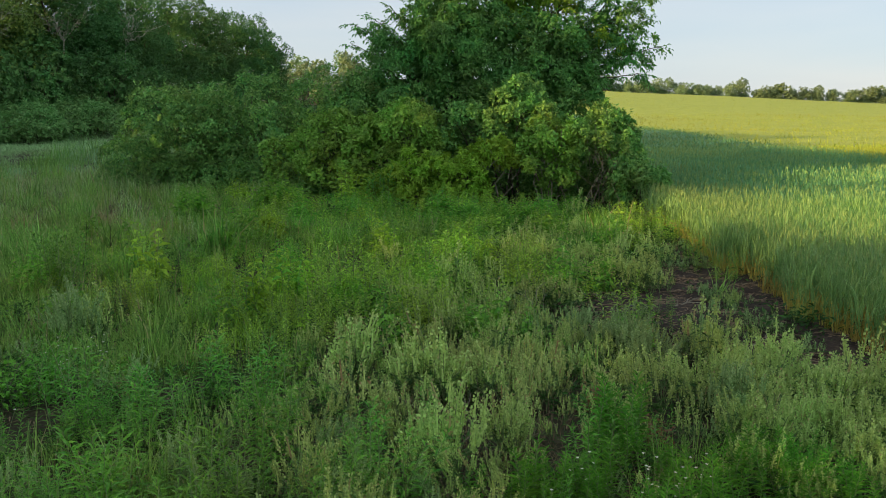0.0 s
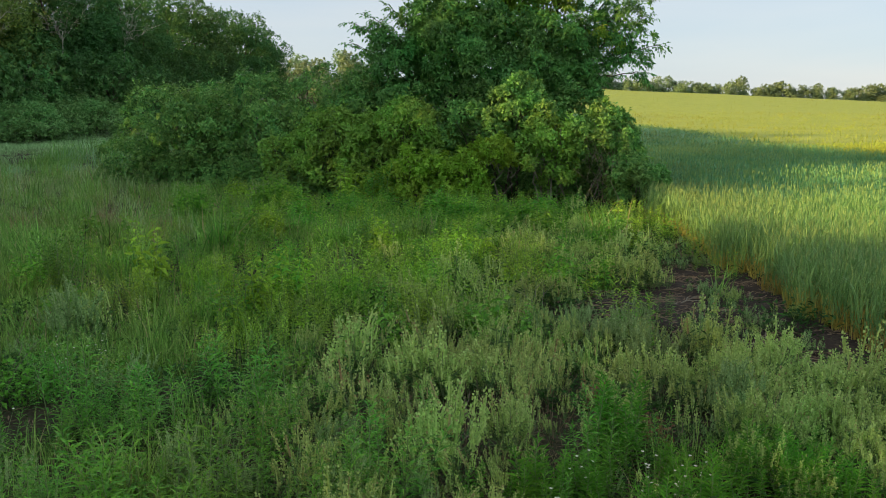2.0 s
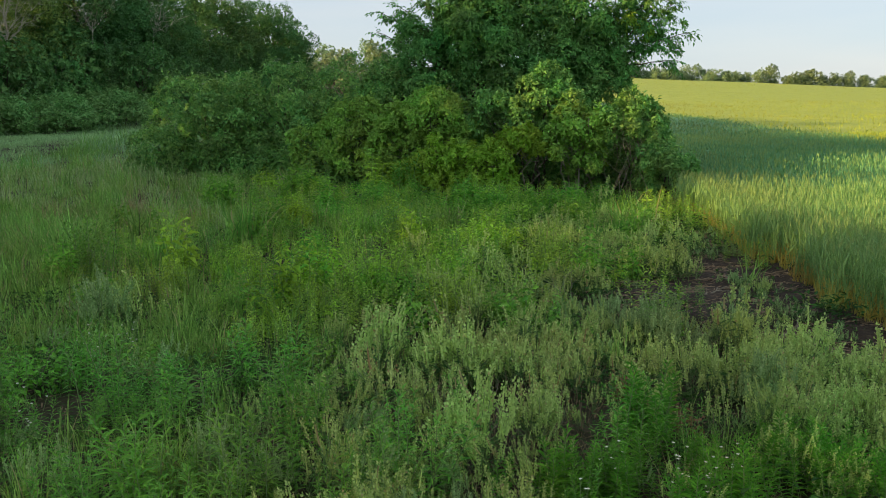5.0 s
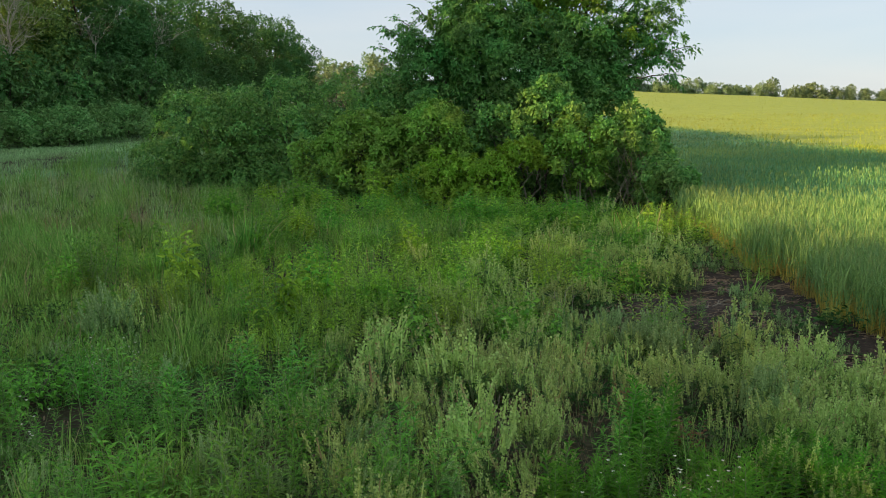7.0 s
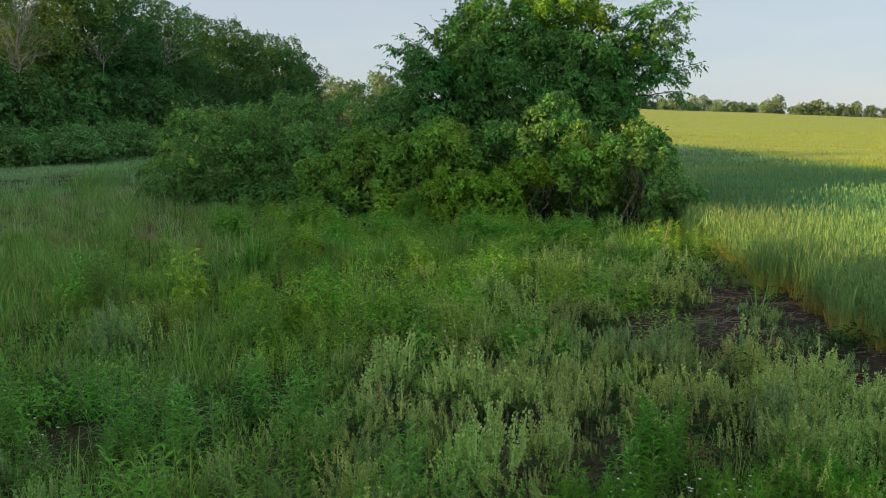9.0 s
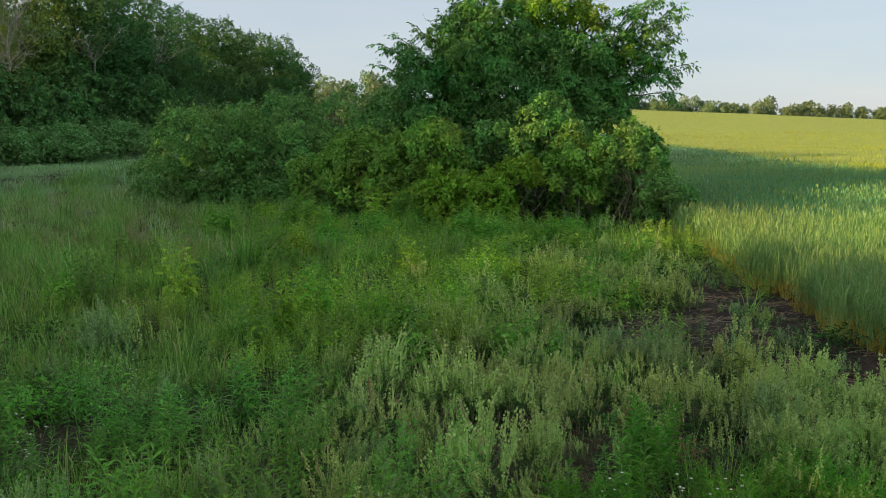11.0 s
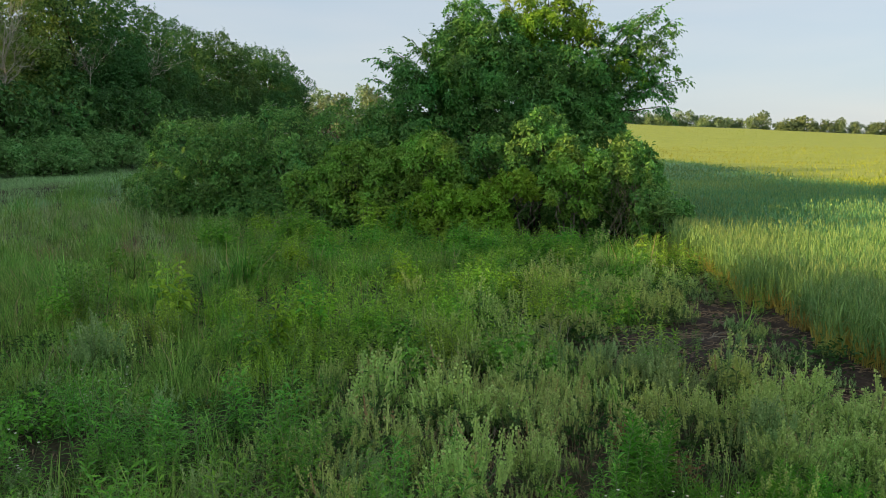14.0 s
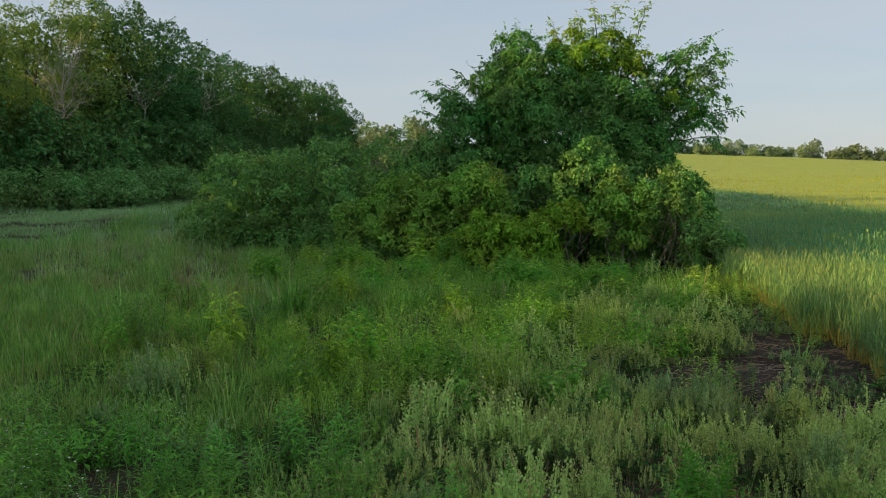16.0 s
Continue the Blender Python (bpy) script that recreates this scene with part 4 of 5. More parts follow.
def broad_weed(seed, h=0.55, pairs=9, length=0.115, width=0.062, full=True):
    """Nettle-like weed with opposite pointed leaves. Materials: 0 leaves, 1 stem."""
    r = np.random.default_rng(seed)
    s = Soup()
    base, way = [], []
    for i in range(pairs):
        t = 0.15 + 0.85 * i / (pairs - 1)
        for j in range(2):
            a = i * 1.57 + j * 3.14 + r.normal(0, 0.2)
            base.append((0, 0, h * t))
            way.append((math.cos(a), math.sin(a), r.uniform(-0.75, 0.35) + 0.6 * t ** 3))
    n = len(base)
    t = np.array(base)[:, 2] / h
    k = np.sin(np.pi * np.clip(0.2 + 0.7 * t, 0, 1)) * r.uniform(0.8, 1.2, n)
    s.add(*leaves(np.array(base), np.array(way), np.tile((0, 0, 1.0), (n, 1)) + r.normal(0, 0.45, (n, 3)), length * k, width * k, 0.15, 0.3, full), 0)
    s.add(*tube([(0, 0, 0), (0, 0.006, h * 0.5), (0, 0, h)], (0.0035, 0.003, 0.0015), 3), 1)
    return s.shape()


def cover_weed(seed, n=26, spread=0.11, length=0.042, width=0.020, h=0.14):
    """Low ground cover of small leaves."""
    r = np.random.default_rng(seed)
    base = np.column_stack((r.normal(0, spread, (n, 2)), r.uniform(0.01, h, n)))
    az = r.uniform(0, 6.28, n)
    return Soup().add(*leaves(base, np.stack((np.cos(az), np.sin(az), r.uniform(0, 0.9, n)), 1), np.tile((0, 0, 1.0), (n, 1)) + r.normal(0, 0.3, (n, 3)), length * r.uniform(0.6, 1.4, n), width, 0.15, 0.1), 0).shape()


def flower_weed(seed, h=0.42, heads=9):
    """Thin branching stems with small white flowers. Materials: 0 petals, 1 leaves, 2 stem."""
    r = np.random.default_rng(seed)
    s = Soup()
    for i in range(heads):
        a, o = r.uniform(0, 6.28), r.uniform(0.02, 0.11)
        tip = np.array((math.cos(a) * o, math.sin(a) * o, h * r.uniform(0.45, 1.15)))
        s.add(*tube(np.stack(((0, 0, h * 0.3), tip * (0.5, 0.5, 0.7), tip)), (0.0018, 0.0015, 0.001), 3), 2)
        az = np.arange(6) * 1.047
        s.add(*leaves(np.tile(tip, (6, 1)), np.stack((np.cos(az), np.sin(az), np.full(6, 0.6)), 1), np.tile((0, 0, 1.0), (6, 1)), 0.013, 0.011, 0.05, 0), 0)
    n = 16
    az = r.uniform(0, 6.28, n)
    s.add(*leaves(np.column_stack((r.normal(0, 0.01, (n, 2)), r.uniform(0.04, h * 0.7, n))), np.stack((np.cos(az), np.sin(az), np.full(n, 0.5)), 1), np.tile((0, 0, 1.0), (n, 1)), 0.055, 0.010, 0.1, 0.2), 1)
    s.add(*tube([(0, 0, 0), (0, 0, h * 0.35)], (0.003, 0.002), 3), 2)
    return s.shape()


def grass_tuft(seed, n=15, h=0.40, w=0.0068, bend=0.4, segs=2, spread=0.05):
    r = np.random.default_rng(seed)
    p = np.column_stack((r.normal(0, spread, (n, 2)), np.zeros(n)))
    return Soup().add(*blades(p, h * r.uniform(0.5, 1.15, n), w, r, bend, segs), 0).shape()


PALE = [pale_weed(1000 + i, 0.38, 8 + i % 3) for i in range(8)]
PALE_NEAR = [pale_weed(1010 + i, 0.38, 10 + i % 3, 24, 0.80) for i in range(7)]
PALE_FAR = [pale_weed(1020 + i, 0.42, 7, 9, 1.35) for i in range(6)]
LANCE = [lance_weed(1040 + i) for i in range(6)]
LANCE_BIG = [lance_weed(1050 + i, 0.50, 26, 0.135, 0.020, 0.5) for i in range(4)]
LANCE_FINE = [lance_weed(1056 + i, 0.42, 40, 0.075, 0.009, 0.8, False) for i in range(5)]
BROAD = [broad_weed(1060 + i) for i in range(6)]
BROAD_FAR = [broad_weed(1070 + i, 0.60, 9, 0.135, 0.052, False) for i in range(6)]
TUFT_LIGHT = [grass_tuft(1125 + i, 11, 0.42, 0.011, 0.4, 2) for i in range(6)]
COVER = [cover_weed(1080 + i) for i in range(6)]
FLOWER = [flower_weed(1100 + i) for i in range(4)]
TUFT = [grass_tuft(1120 + i, 13) for i in range(6)]
TUFT_DRY = [grass_tuft(1130 + i, 12, 0.42, 0.005, 0.55) for i in range(4)]
TUFT_MID = [grass_tuft(1140 + i, 12, 0.50, 0.012, 0.4, 2, 0.10) for i in range(5)]
TUFT_FAR = [grass_tuft(1150 + i, 12, 0.48, 0.019, 0.45, 2, 0.30) for i in range(5)]
TUFT_SHORT = [grass_tuft(1160 + i, 14, 0.22, 0.018, 0.6, 2, 0.32) for i in range(5)]


# ---------------------------------------------------------------- where they grow
def seen(x, y, side=1.2):
    return (x > -0.60 * y - side) & (x < 0.50 * y + side)


def blob(x, y, cx, cy, rx, ry=None):
    """1 in the middle of a patch, falling off at its rim, with a ragged outline."""
    d = ((x - cx) / rx) ** 2 + ((y - cy) / (ry or rx)) ** 2
    return np.exp(-d * (1 + 0.35 * waves(x, y, 3.0, int(abs(cx * 37 + cy * 91)) + 5)))


def bare(x, y):
    """1 on the trampled soil."""
    return ramp01(0.0, 0.35, x - (wheat_edge(y) - soil_side(y))) * ramp01(5.5, 6.5, y) * (1 - ramp01(15, 17, y))


def thicket(x, y):
    """1 under the shrubs."""
    front = np.where(x > -2.0, 21.9, 21.9 + (-2.0 - x) * 0.85) + 0.45 * np.sin(x * 1.9) + 0.25 * np.sin(x * 4.3 + 1)
    return (y > front) & (y < front + 7.5) & (x < 4.6) & (x > -9.2)


def grow(count, x0, x1, y0, y1, weight, rng, crop=False):
    """Places in a box, kept by weight (0 to 1); nothing in the wheat or under the shrubs."""
    x, y = rng.uniform(x0, x1, count), rng.uniform(y0, y1, count)
    keep = seen(x, y) & (rng.uniform(0, 1, count) < weight(x, y)) & (x < wheat_edge(y) - 0.03) & ~thicket(x, y)
    return on_land(np.column_stack((x[keep], y[keep])))


def pale_w(x, y):
    w = np.maximum.reduce([
        blob(x, y, 2.5, 7.0, 1.3, 0.9), blob(x, y, 0.1, 7.6, 1.6, 1.0), blob(x, y, 1.0, 8.4, 1.2, 0.7), 0.9 * blob(x, y, 0.5, 10.6, 1.0, 1.5),
        0.8 * blob(x, y, -1.0, 6.2, 1.0, 0.7), 0.9 * blob(x, y, 2.9, 12.6, 0.45, 0.9), 0.7 * blob(x, y, 1.6, 13.2, 0.9, 0.8), 0.6 * blob(x, y, 1.6, 16.2, 1.2, 1.6),
        0.7 * blob(x, y, -0.3, 5.1, 1.2, 0.6), blob(x, y, 2.5, 5.6, 1.1, 0.9)])
    return np.clip(w * 1.25, 0, 1) * (1 - 0.85 * bare(x, y)) * ramp01(-1.9, -0.9, x)


def lance_w(x, y):
    w = np.maximum.reduce([blob(x, y, -2.4, 6.6, 0.95, 0.85), 0.9 * blob(x, y, -3.2, 5.6, 0.7, 0.6), 0.9 * blob(x, y, -1.6, 5.0, 0.9, 0.55), blob(x, y, 1.25, 5.6, 0.8, 0.6), 0.9 * blob(x, y, 2.0, 5.5, 0.6, 0.45), 0.3 * blob(x, y, -1.4, 9.6, 0.8, 0.7), 0.9 * blob(x, y, -0.9, 5.3, 1.1, 0.6),
                           0.6 * blob(x, y, -1.9, 8.6, 0.35, 0.5), 0.7 * blob(x, y, 0.2, 14.6, 0.9, 0.8)])
    return np.clip(w * 1.2, 0, 1)


def lush_w(x, y):
    return np.clip(np.maximum.reduce([blob(x, y, 1.5, 17.5, 3.2, 2.2), blob(x, y, -0.5, 19.3, 3.0, 1.6), 0.7 * blob(x, y, 0.3, 14.4, 1.8, 1.3), 0.5 * blob(x, y, -2.5, 17.0, 1.6, 1.6), 0.35 * blob(x, y, -3.2, 21.6, 1.6, 0.8), 0.6 * blob(x, y, -6.0, 24.2, 1.8, 0.7)]) * 1.3, 0, 1) * (1 - bare(x, y))


def grass_w(x, y):
    back = ramp01(8.5, 11.0, y) * (1 - ramp01(20.0, 23.0, y))
    left = ramp01(-0.4, -2.6, x) * (1 - 0.85 * back * ramp01(-5.6, -3.4, x + 0.18 * (y - 10) + 0.6 * waves(x, y, 1.2, 17)))
    w = np.maximum(left, ramp01(9.5, 12.5, y) * 0.16)
    return np.clip(w * (1 - 0.75 * pale_w(x, y)) * (1 - 0.6 * lance_w(x, y)) * (1 - bare(x, y)) + 0.12, 0, 1)


r_gap = np.random.default_rng(99)
GAPS = [(r_gap.uniform(-6.0, 0.5), r_gap.uniform(9.0, 17.0), r_gap.uniform(0.15, 0.32)) for i in range(16)]
GAPS += [(-1.5, 13.8, 0.4, 0.4), (0.85, 13.9, 0.40, 0.35), (0.6, 10.5, 0.22, 0.3), (0.96, 10.3, 0.25, 0.3), (-0.9, 9.4, 0.25, 0.3), (0.17, 10.2, 0.2, 0.3), (-3.2, 12.8, 0.55, 0.45), (-1.48, 9.1, 0.12, 0.25)]


def hollow(x, y):
    """Gaps of bare earth in the growth."""
    return np.maximum.reduce([blob(x, y, *g) for g in GAPS] + [blob(x, y, -2.28, 8.9, 0.16, 0.5), blob(x, y, -3.9, 7.0, 0.14, 0.35), blob(x, y, -0.9, 6.0, 0.12, 0.16), blob(x, y, -3.0, 8.4, 0.15, 0.35), blob(x, y, 0.75, 6.1, 0.14, 0.25),
                              blob(x, y, -4.6, 11.9, 0.5, 0.35), blob(x, y, -4.3, 6.2, 0.2, 0.25), blob(x, y, -3.3, 6.3, 0.22, 0.3), blob(x, y, -3.4, 9.6, 0.3, 0.3), blob(x, y, -1.5, 13.1, 0.35, 0.4), blob(x, y, -2.0, 12.4, 0.25, 0.3), blob(x, y, -3.6, 7.4, 0.28, 0.3), blob(x, y, 0.69, 6.2, 0.13, 0.45), blob(x, y, 0.12, 6.2, 0.14, 0.25), blob(x, y, -0.6, 6.25, 0.2, 0.12)])


rng = np.random.default_rng(42)


def clumps_of(weight, spacing, x0, x1, y0, y1, per_m2, size, rng, dome=0.30, fill=0.62, even=0.0):
    """Plants in ragged clumps: places and sizes. Tall in a clump's middle, thin between clumps."""
    n = int((x1 - x0) * (y1 - y0) / spacing ** 2)
    cx, cy = rng.uniform(x0, x1, n), rng.uniform(y0, y1, n)
    keep = seen(cx, cy) & (rng.uniform(0, 1, n) < weight(cx, cy))
    cx, cy = cx[keep], cy[keep]
    k = np.exp(rng.normal(0, 0.30, len(cx)))
    m = rng.poisson(per_m2 * spacing ** 2 * np.clip(k, 0.7, 1.4))
    who = np.repeat(np.arange(len(cx)), m)
    o = rng.normal(0, fill * spacing * 0.6, (len(who), 2))
    x, y = cx[who] + o[:, 0], cy[who] + o[:, 1]
    r2 = (o ** 2).sum(1) / (fill * spacing) ** 2
    z = size * k[who] * np.clip(1 - dome * r2, 0.4, 1) * rng.uniform(0.85, 1.12, len(who))
    ok = (x < wheat_edge(y) - 0.05) & ~thicket(x, y) & (rng.uniform(0, 1, len(x)) > hollow(x, y) * 0.95) & (rng.uniform(0, 1, len(x)) > bare(x, y) * 0.74) & (y > 3.9)
    return on_land(np.column_stack((x[ok], y[ok]))), z[ok]


near = Soup()
near.scatter(PALE_NEAR, *clumps_of(lambda x, y: 0.92 * pale_w(x, y), 0.34, -2.8, 4.2, 3.9, 6.4, 38, 0.95, rng), rng, 0.14)
near.scatter(PALE, *clumps_of(lambda x, y: 0.72 * pale_w(x, y), 0.40, -2.8, 4.2, 6.4, 9.6, 34, 1.0, rng, 0.45, 0.52), rng, 0.14)
near.scatter(PALE_FAR, *clumps_of(lambda x, y: 0.95 * pale_w(x, y), 0.40, -2.4, 4.4, 9.6, 19.0, 28, 1.0, rng), rng, 0.14)
near.scatter(PALE_FAR, *clumps_of(lambda x, y: 0.75 * blob(x, y, 0.1, 10.6, 1.3, 1.2) + 0.5 * blob(x, y, 2.0, 13.6, 1.0, 1.0), 0.5, -2.4, 3.6, 8.8, 15.5, 22, 0.9, rng), rng, 0.14)
near.scatter(PALE, *clumps_of(lambda x, y: 0.06 + 0 * x, 0.6, -4.5, 4.2, 5.0, 16.0, 16, 0.9, rng), rng, 0.14)
near.scatter(PALE, grow(600, -1.6, 3.4, 5.6, 10.5, lambda x, y: 0.45 * pale_w(x, y), rng), rng.uniform(0.85, 1.05), rng, 0.14)
tagged(part("seeding_weeds", near, [M_PALE, M_PALE_LEAF_SHADED, M_STEM]), "pale grey-green weeds with upright seed spikes", "weeds", kind="stuff")

blue = Soup()
blue.scatter(PALE_NEAR, *clumps_of(lambda x, y: np.clip(np.maximum.reduce([blob(x, y, -1.5, 5.6, 0.40, 0.3), blob(x, y, -0.75, 5.75, 0.35, 0.3), blob(x, y, -0.25, 5.15, 0.6, 0.35), blob(x, y, 1.8, 8.4, 0.5, 0.5), blob(x, y, 1.45, 9.2, 0.5, 0.6),
                                                                     blob(x, y, 2.35, 8.7, 0.3, 0.3), blob(x, y, 2.1, 6.3, 0.4, 0.3), 0.7 * blob(x, y, -3.2, 5.9, 0.5, 0.6), 0.5 * blob(x, y, -3.9, 8.4, 0.5, 0.6)]) * 1.1, 0, 1), 0.30, -4.6, 3.4, 4.4, 10.4, 42, 0.82, rng), rng, 0.16)
tagged(part("blue_green_weeds", blue, [M_PALE_BLUE, M_PALE_LEAF_SHADED, M_STEM]), "low blue-green weeds with rounded seed spikes", "weeds", kind="stuff")

tan = Soup()
tan.scatter(PALE_NEAR, *clumps_of(lambda x, y: np.clip(1.0 * blob(x, y, 0.0, 7.3, 1.3, 0.9) + 0.8 * blob(x, y, 0.3, 6.5, 0.8, 0.4) + 0.5 * blob(x, y, 1.3, 8.2, 0.9, 0.5) + 0.5 * blob(x, y, 0.8, 9.8, 0.9, 0.8), 0, 1), 0.34, -1.8, 3.0, 5.6, 11.5, 26, 1.02, rng), rng, 0.14)
tagged(part("sun_tinted_weeds", tan, [M_PALE_SUN_TAN, M_PALE_LEAF_SHADED, M_STEM]), "tan weeds with dry seed spikes, tinted as by a warm sun patch", "weeds", kind="stuff")

lance = Soup()
lance.scatter(LANCE, *clumps_of(lambda x, y: 0.8 * lance_w(x, y) * np.where((x < -0.8) & (y < 8.5), 0.6, 0.5), 0.32, -4.8, 2.6, 3.9, 11.5, 90, 0.84, rng), rng, 0.14)
lance.scatter(LANCE_FINE, *clumps_of(lambda x, y: 0.95 * np.maximum(blob(x, y, 1.25, 5.15, 0.95, 0.65), blob(x, y, 2.0, 5.4, 0.5, 0.4)), 0.28, 0.2, 2.8, 4.0, 6.2, 150, 0.86, rng), rng, 0.14)
lance.scatter(LANCE_BIG, *clumps_of(lambda x, y: 0.9 * lance_w(x, y), 0.45, -4.5, -0.8, 4.5, 8.5, 50, 0.80, rng, 0.5, 0.5), rng, 0.2)
lance.scatter(LANCE, *clumps_of(lambda x, y: np.maximum(0.5 * lance_w(x, y), 0.08), 0.45, -5.0, 3.6, 10.5, 18.0, 60, 1.0, rng), rng, 0.14)
tagged(part("lance_leaved_weeds", lance, [M_LANCE, M_STEM]), "bright green weeds with narrow lance-shaped leaves", "weeds", kind="stuff")

lush = Soup()
lush.scatter(BROAD_FAR, *clumps_of(lambda x, y: 0.9 * lush_w(x, y), 0.60, -8.0, 4.5, 12.0, 25.5, 28, 0.60, rng), rng, 0.15)
lush.scatter(BROAD_FAR, *clumps_of(lambda x, y: 0.8 * lush_w(x, y) * (1 - ramp01(2.2, 3.4, x)), 1.0, -8.0, 4.5, 12.5, 25.5, 34, 0.82, rng, 0.6, 0.42), rng, 0.15)
lush.scatter(BROAD_FAR, *clumps_of(lambda x, y: 0.5 * ramp01(-6.4, -4.0, x + 0.18 * (y - 10)) * (1 - bare(x, y)) * (1 - 0.7 * pale_w(x, y)), 0.55, -6.4, 3.4, 9.2, 21.5, 26, 0.62, rng, 0.5, 0.5), rng, 0.16)
lush.scatter(BROAD, *clumps_of(lambda x, y: (0.05 + 0.06 * ramp01(-2.2, -0.5, x)) * ramp01(6.5, 8.5, y), 0.45, -4.2, 3.4, 4.8, 13.0, 44, 0.62, rng), rng, 0.2)
tagged(part("broad_leaved_weeds", lush, [M_NETTLE, M_STEM]), "lush green broad-leaved weeds in front of the thicket", "weeds", kind="stuff")

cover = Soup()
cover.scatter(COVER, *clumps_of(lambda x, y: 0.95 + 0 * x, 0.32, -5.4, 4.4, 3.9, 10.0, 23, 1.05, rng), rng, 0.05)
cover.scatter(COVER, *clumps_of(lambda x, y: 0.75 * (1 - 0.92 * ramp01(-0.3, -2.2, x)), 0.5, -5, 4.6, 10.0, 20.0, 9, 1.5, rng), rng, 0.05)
tagged(part("ground_cover", cover, [M_COVER_SHADED]), "low leafy ground cover between the weeds, coloured dark as in shade", "ground cover", kind="stuff")

def track(x, y):
    """1 on the mown track that runs along the wood."""
    c = -18.8 + 1.2 * np.sin(y * 0.06)
    return ramp01(-9.0, -7.6, x - c) * (1 - ramp01(1.8, 2.8, x - c)) * ramp01(20, 28, y)


def rank(x, y):
    """1 on the strip of rank grass beside the track."""
    return ramp01(-16.8, -16.0, x) * (1 - ramp01(-13.6, -12.2, x)) * ramp01(18, 24, y) * (1 - ramp01(60, 75, y))


grass = Soup()
grass.scatter(TUFT, *clumps_of(lambda x, y: (0.55 + 0.4 * ramp01(6.5, 9.5, y)) * grass_w(x, y), 0.36, -7.0, 3.5, 3.9, 11.0, 48, 0.85, rng), rng, 0.15)
grass.scatter(TUFT_LIGHT, *clumps_of(lambda x, y: 0.85 * grass_w(x, y), 0.5, -11.5, 4.0, 11.0, 17.5, 40, 1.1, rng), rng, 0.15)
grass.scatter(TUFT_MID, *clumps_of(lambda x, y: 0.9 * grass_w(x, y) * (1 - track(x, y)) * (1 - 0.7 * rank(x, y)), 0.8, -19, 4.0, 17.0, 31.0, 13, 0.9, rng), rng, 0.15)
grass.scatter(TUFT_LIGHT, grow(7000, -11.0, -1.0, 8.0, 17.5, lambda x, y: np.clip(0.40 * grass_w(x, y) - hollow(x, y), 0, 1), rng), rng.uniform(0.8, 1.1), rng, 0.15)
rx, ry = rng.uniform(-7, 4.5, 1000), rng.uniform(-6, 5.0, 1000)
out = ~seen(rx, ry, 1.0) | (ry < 4.2)
grass.scatter(TUFT_LIGHT, on_land(np.column_stack((rx[out], ry[out]))), 0.9, rng, 0.15)
tagged(part("meadow_grass", grass, [M_GRASS]), "tall green meadow grass bending over", "grass", kind="stuff")

def fresh_w(x, y):
    return np.clip(1.2 * np.maximum.reduce([blob(x, y, -1.3, 11.0, 1.5, 1.4), blob(x, y, 0.1, 12.3, 1.3, 1.1), 0.7 * blob(x, y, -3.2, 12.6, 1.6, 1.6), blob(x, y, -1.6, 9.3, 0.9, 0.7), 0.6 * blob(x, y, -3.0, 9.6, 0.8, 0.8),
                                             0.7 * blob(x, y, -0.5, 15.5, 2.2, 1.6)]), 0, 1) * (1 - bare(x, y))


fresh = Soup()
fresh.scatter(TUFT_MID, *clumps_of(lambda x, y: 0.3 * lush_w(x, y), 0.6, -7.0, 4.4, 13.0, 23.0, 12, 0.75, rng), rng, 0.15)
fresh.scatter(TUFT_LIGHT, *clumps_of(lambda x, y: 0.40 * fresh_w(x, y), 0.42, -6.0, 3.0, 8.0, 18.0, 36, 0.85, rng), rng, 0.15)
tagged(part("fresh_grass", fresh, [M_FRESH]), "fresh bright green grass between the weeds and the thicket", "grass", kind="stuff")

fresh_weeds = Soup()
fresh_weeds.scatter(LANCE, *clumps_of(lambda x, y: np.clip(np.maximum.reduce([blob(x, y, -1.4, 9.6, 0.9, 0.9), blob(x, y, -0.6, 10.6, 0.9, 0.7), 0.8 * blob(x, y, -1.9, 8.6, 0.5, 0.4), 0.6 * blob(x, y, -3.0, 9.2, 0.5, 0.5), 0.5 * blob(x, y, 0.3, 14.6, 1.4, 1.0)]) * 1.1, 0, 1), 0.4, -4.0, 2.5, 7.8, 16.5, 60, 0.85, rng), rng, 0.16)


def mixed_w(x, y):
    """1 where leafy weeds take over from the grass."""
    return ramp01(-6.2, -3.6, x + 0.18 * (y - 10)) * ramp01(8.6, 10.4, y) * (1 - bare(x, y)) * (1 - 0.6 * pale_w(x, y))


fresh_weeds.scatter(BROAD_FAR, *clumps_of(lambda x, y: np.clip(np.maximum.reduce([blob(x, y, -1.6, 11.0, 1.3, 0.9), blob(x, y, -0.3, 11.6, 1.2, 0.8), blob(x, y, -1.3, 9.8, 0.7, 0.6), 0.8 * blob(x, y, 0.6, 11.6, 0.9, 0.7), 0.7 * blob(x, y, -3.4, 11.2, 1.2, 0.8)]) * 1.15, 0, 1),
                                                 0.42, -5.2, 2.0, 8.8, 13.6, 60, 0.62, rng, 0.5, 0.55), rng, 0.2)
fresh_weeds.scatter(LANCE, *clumps_of(lambda x, y: 0.30 * mixed_w(x, y), 0.5, -6.0, 3.6, 8.6, 21.5, 50, 0.85, rng), rng, 0.16)
fresh_weeds.scatter(BROAD_FAR, *clumps_of(lambda x, y: 0.45 * lush_w(x, y) * mixed_w(x, y), 0.7, -6.0, 4.4, 12.5, 22.5, 30, 0.78, rng, 0.5, 0.45), rng, 0.16)
tagged(part("fresh_weeds", fresh_weeds, [M_FRESH_WEED, M_STEM]), "fresh yellow-green weeds with fine leaves", "weeds", kind="stuff")
far_grass, short_grass, rank_grass, light_grass = Soup(), Soup(), Soup(), Soup()
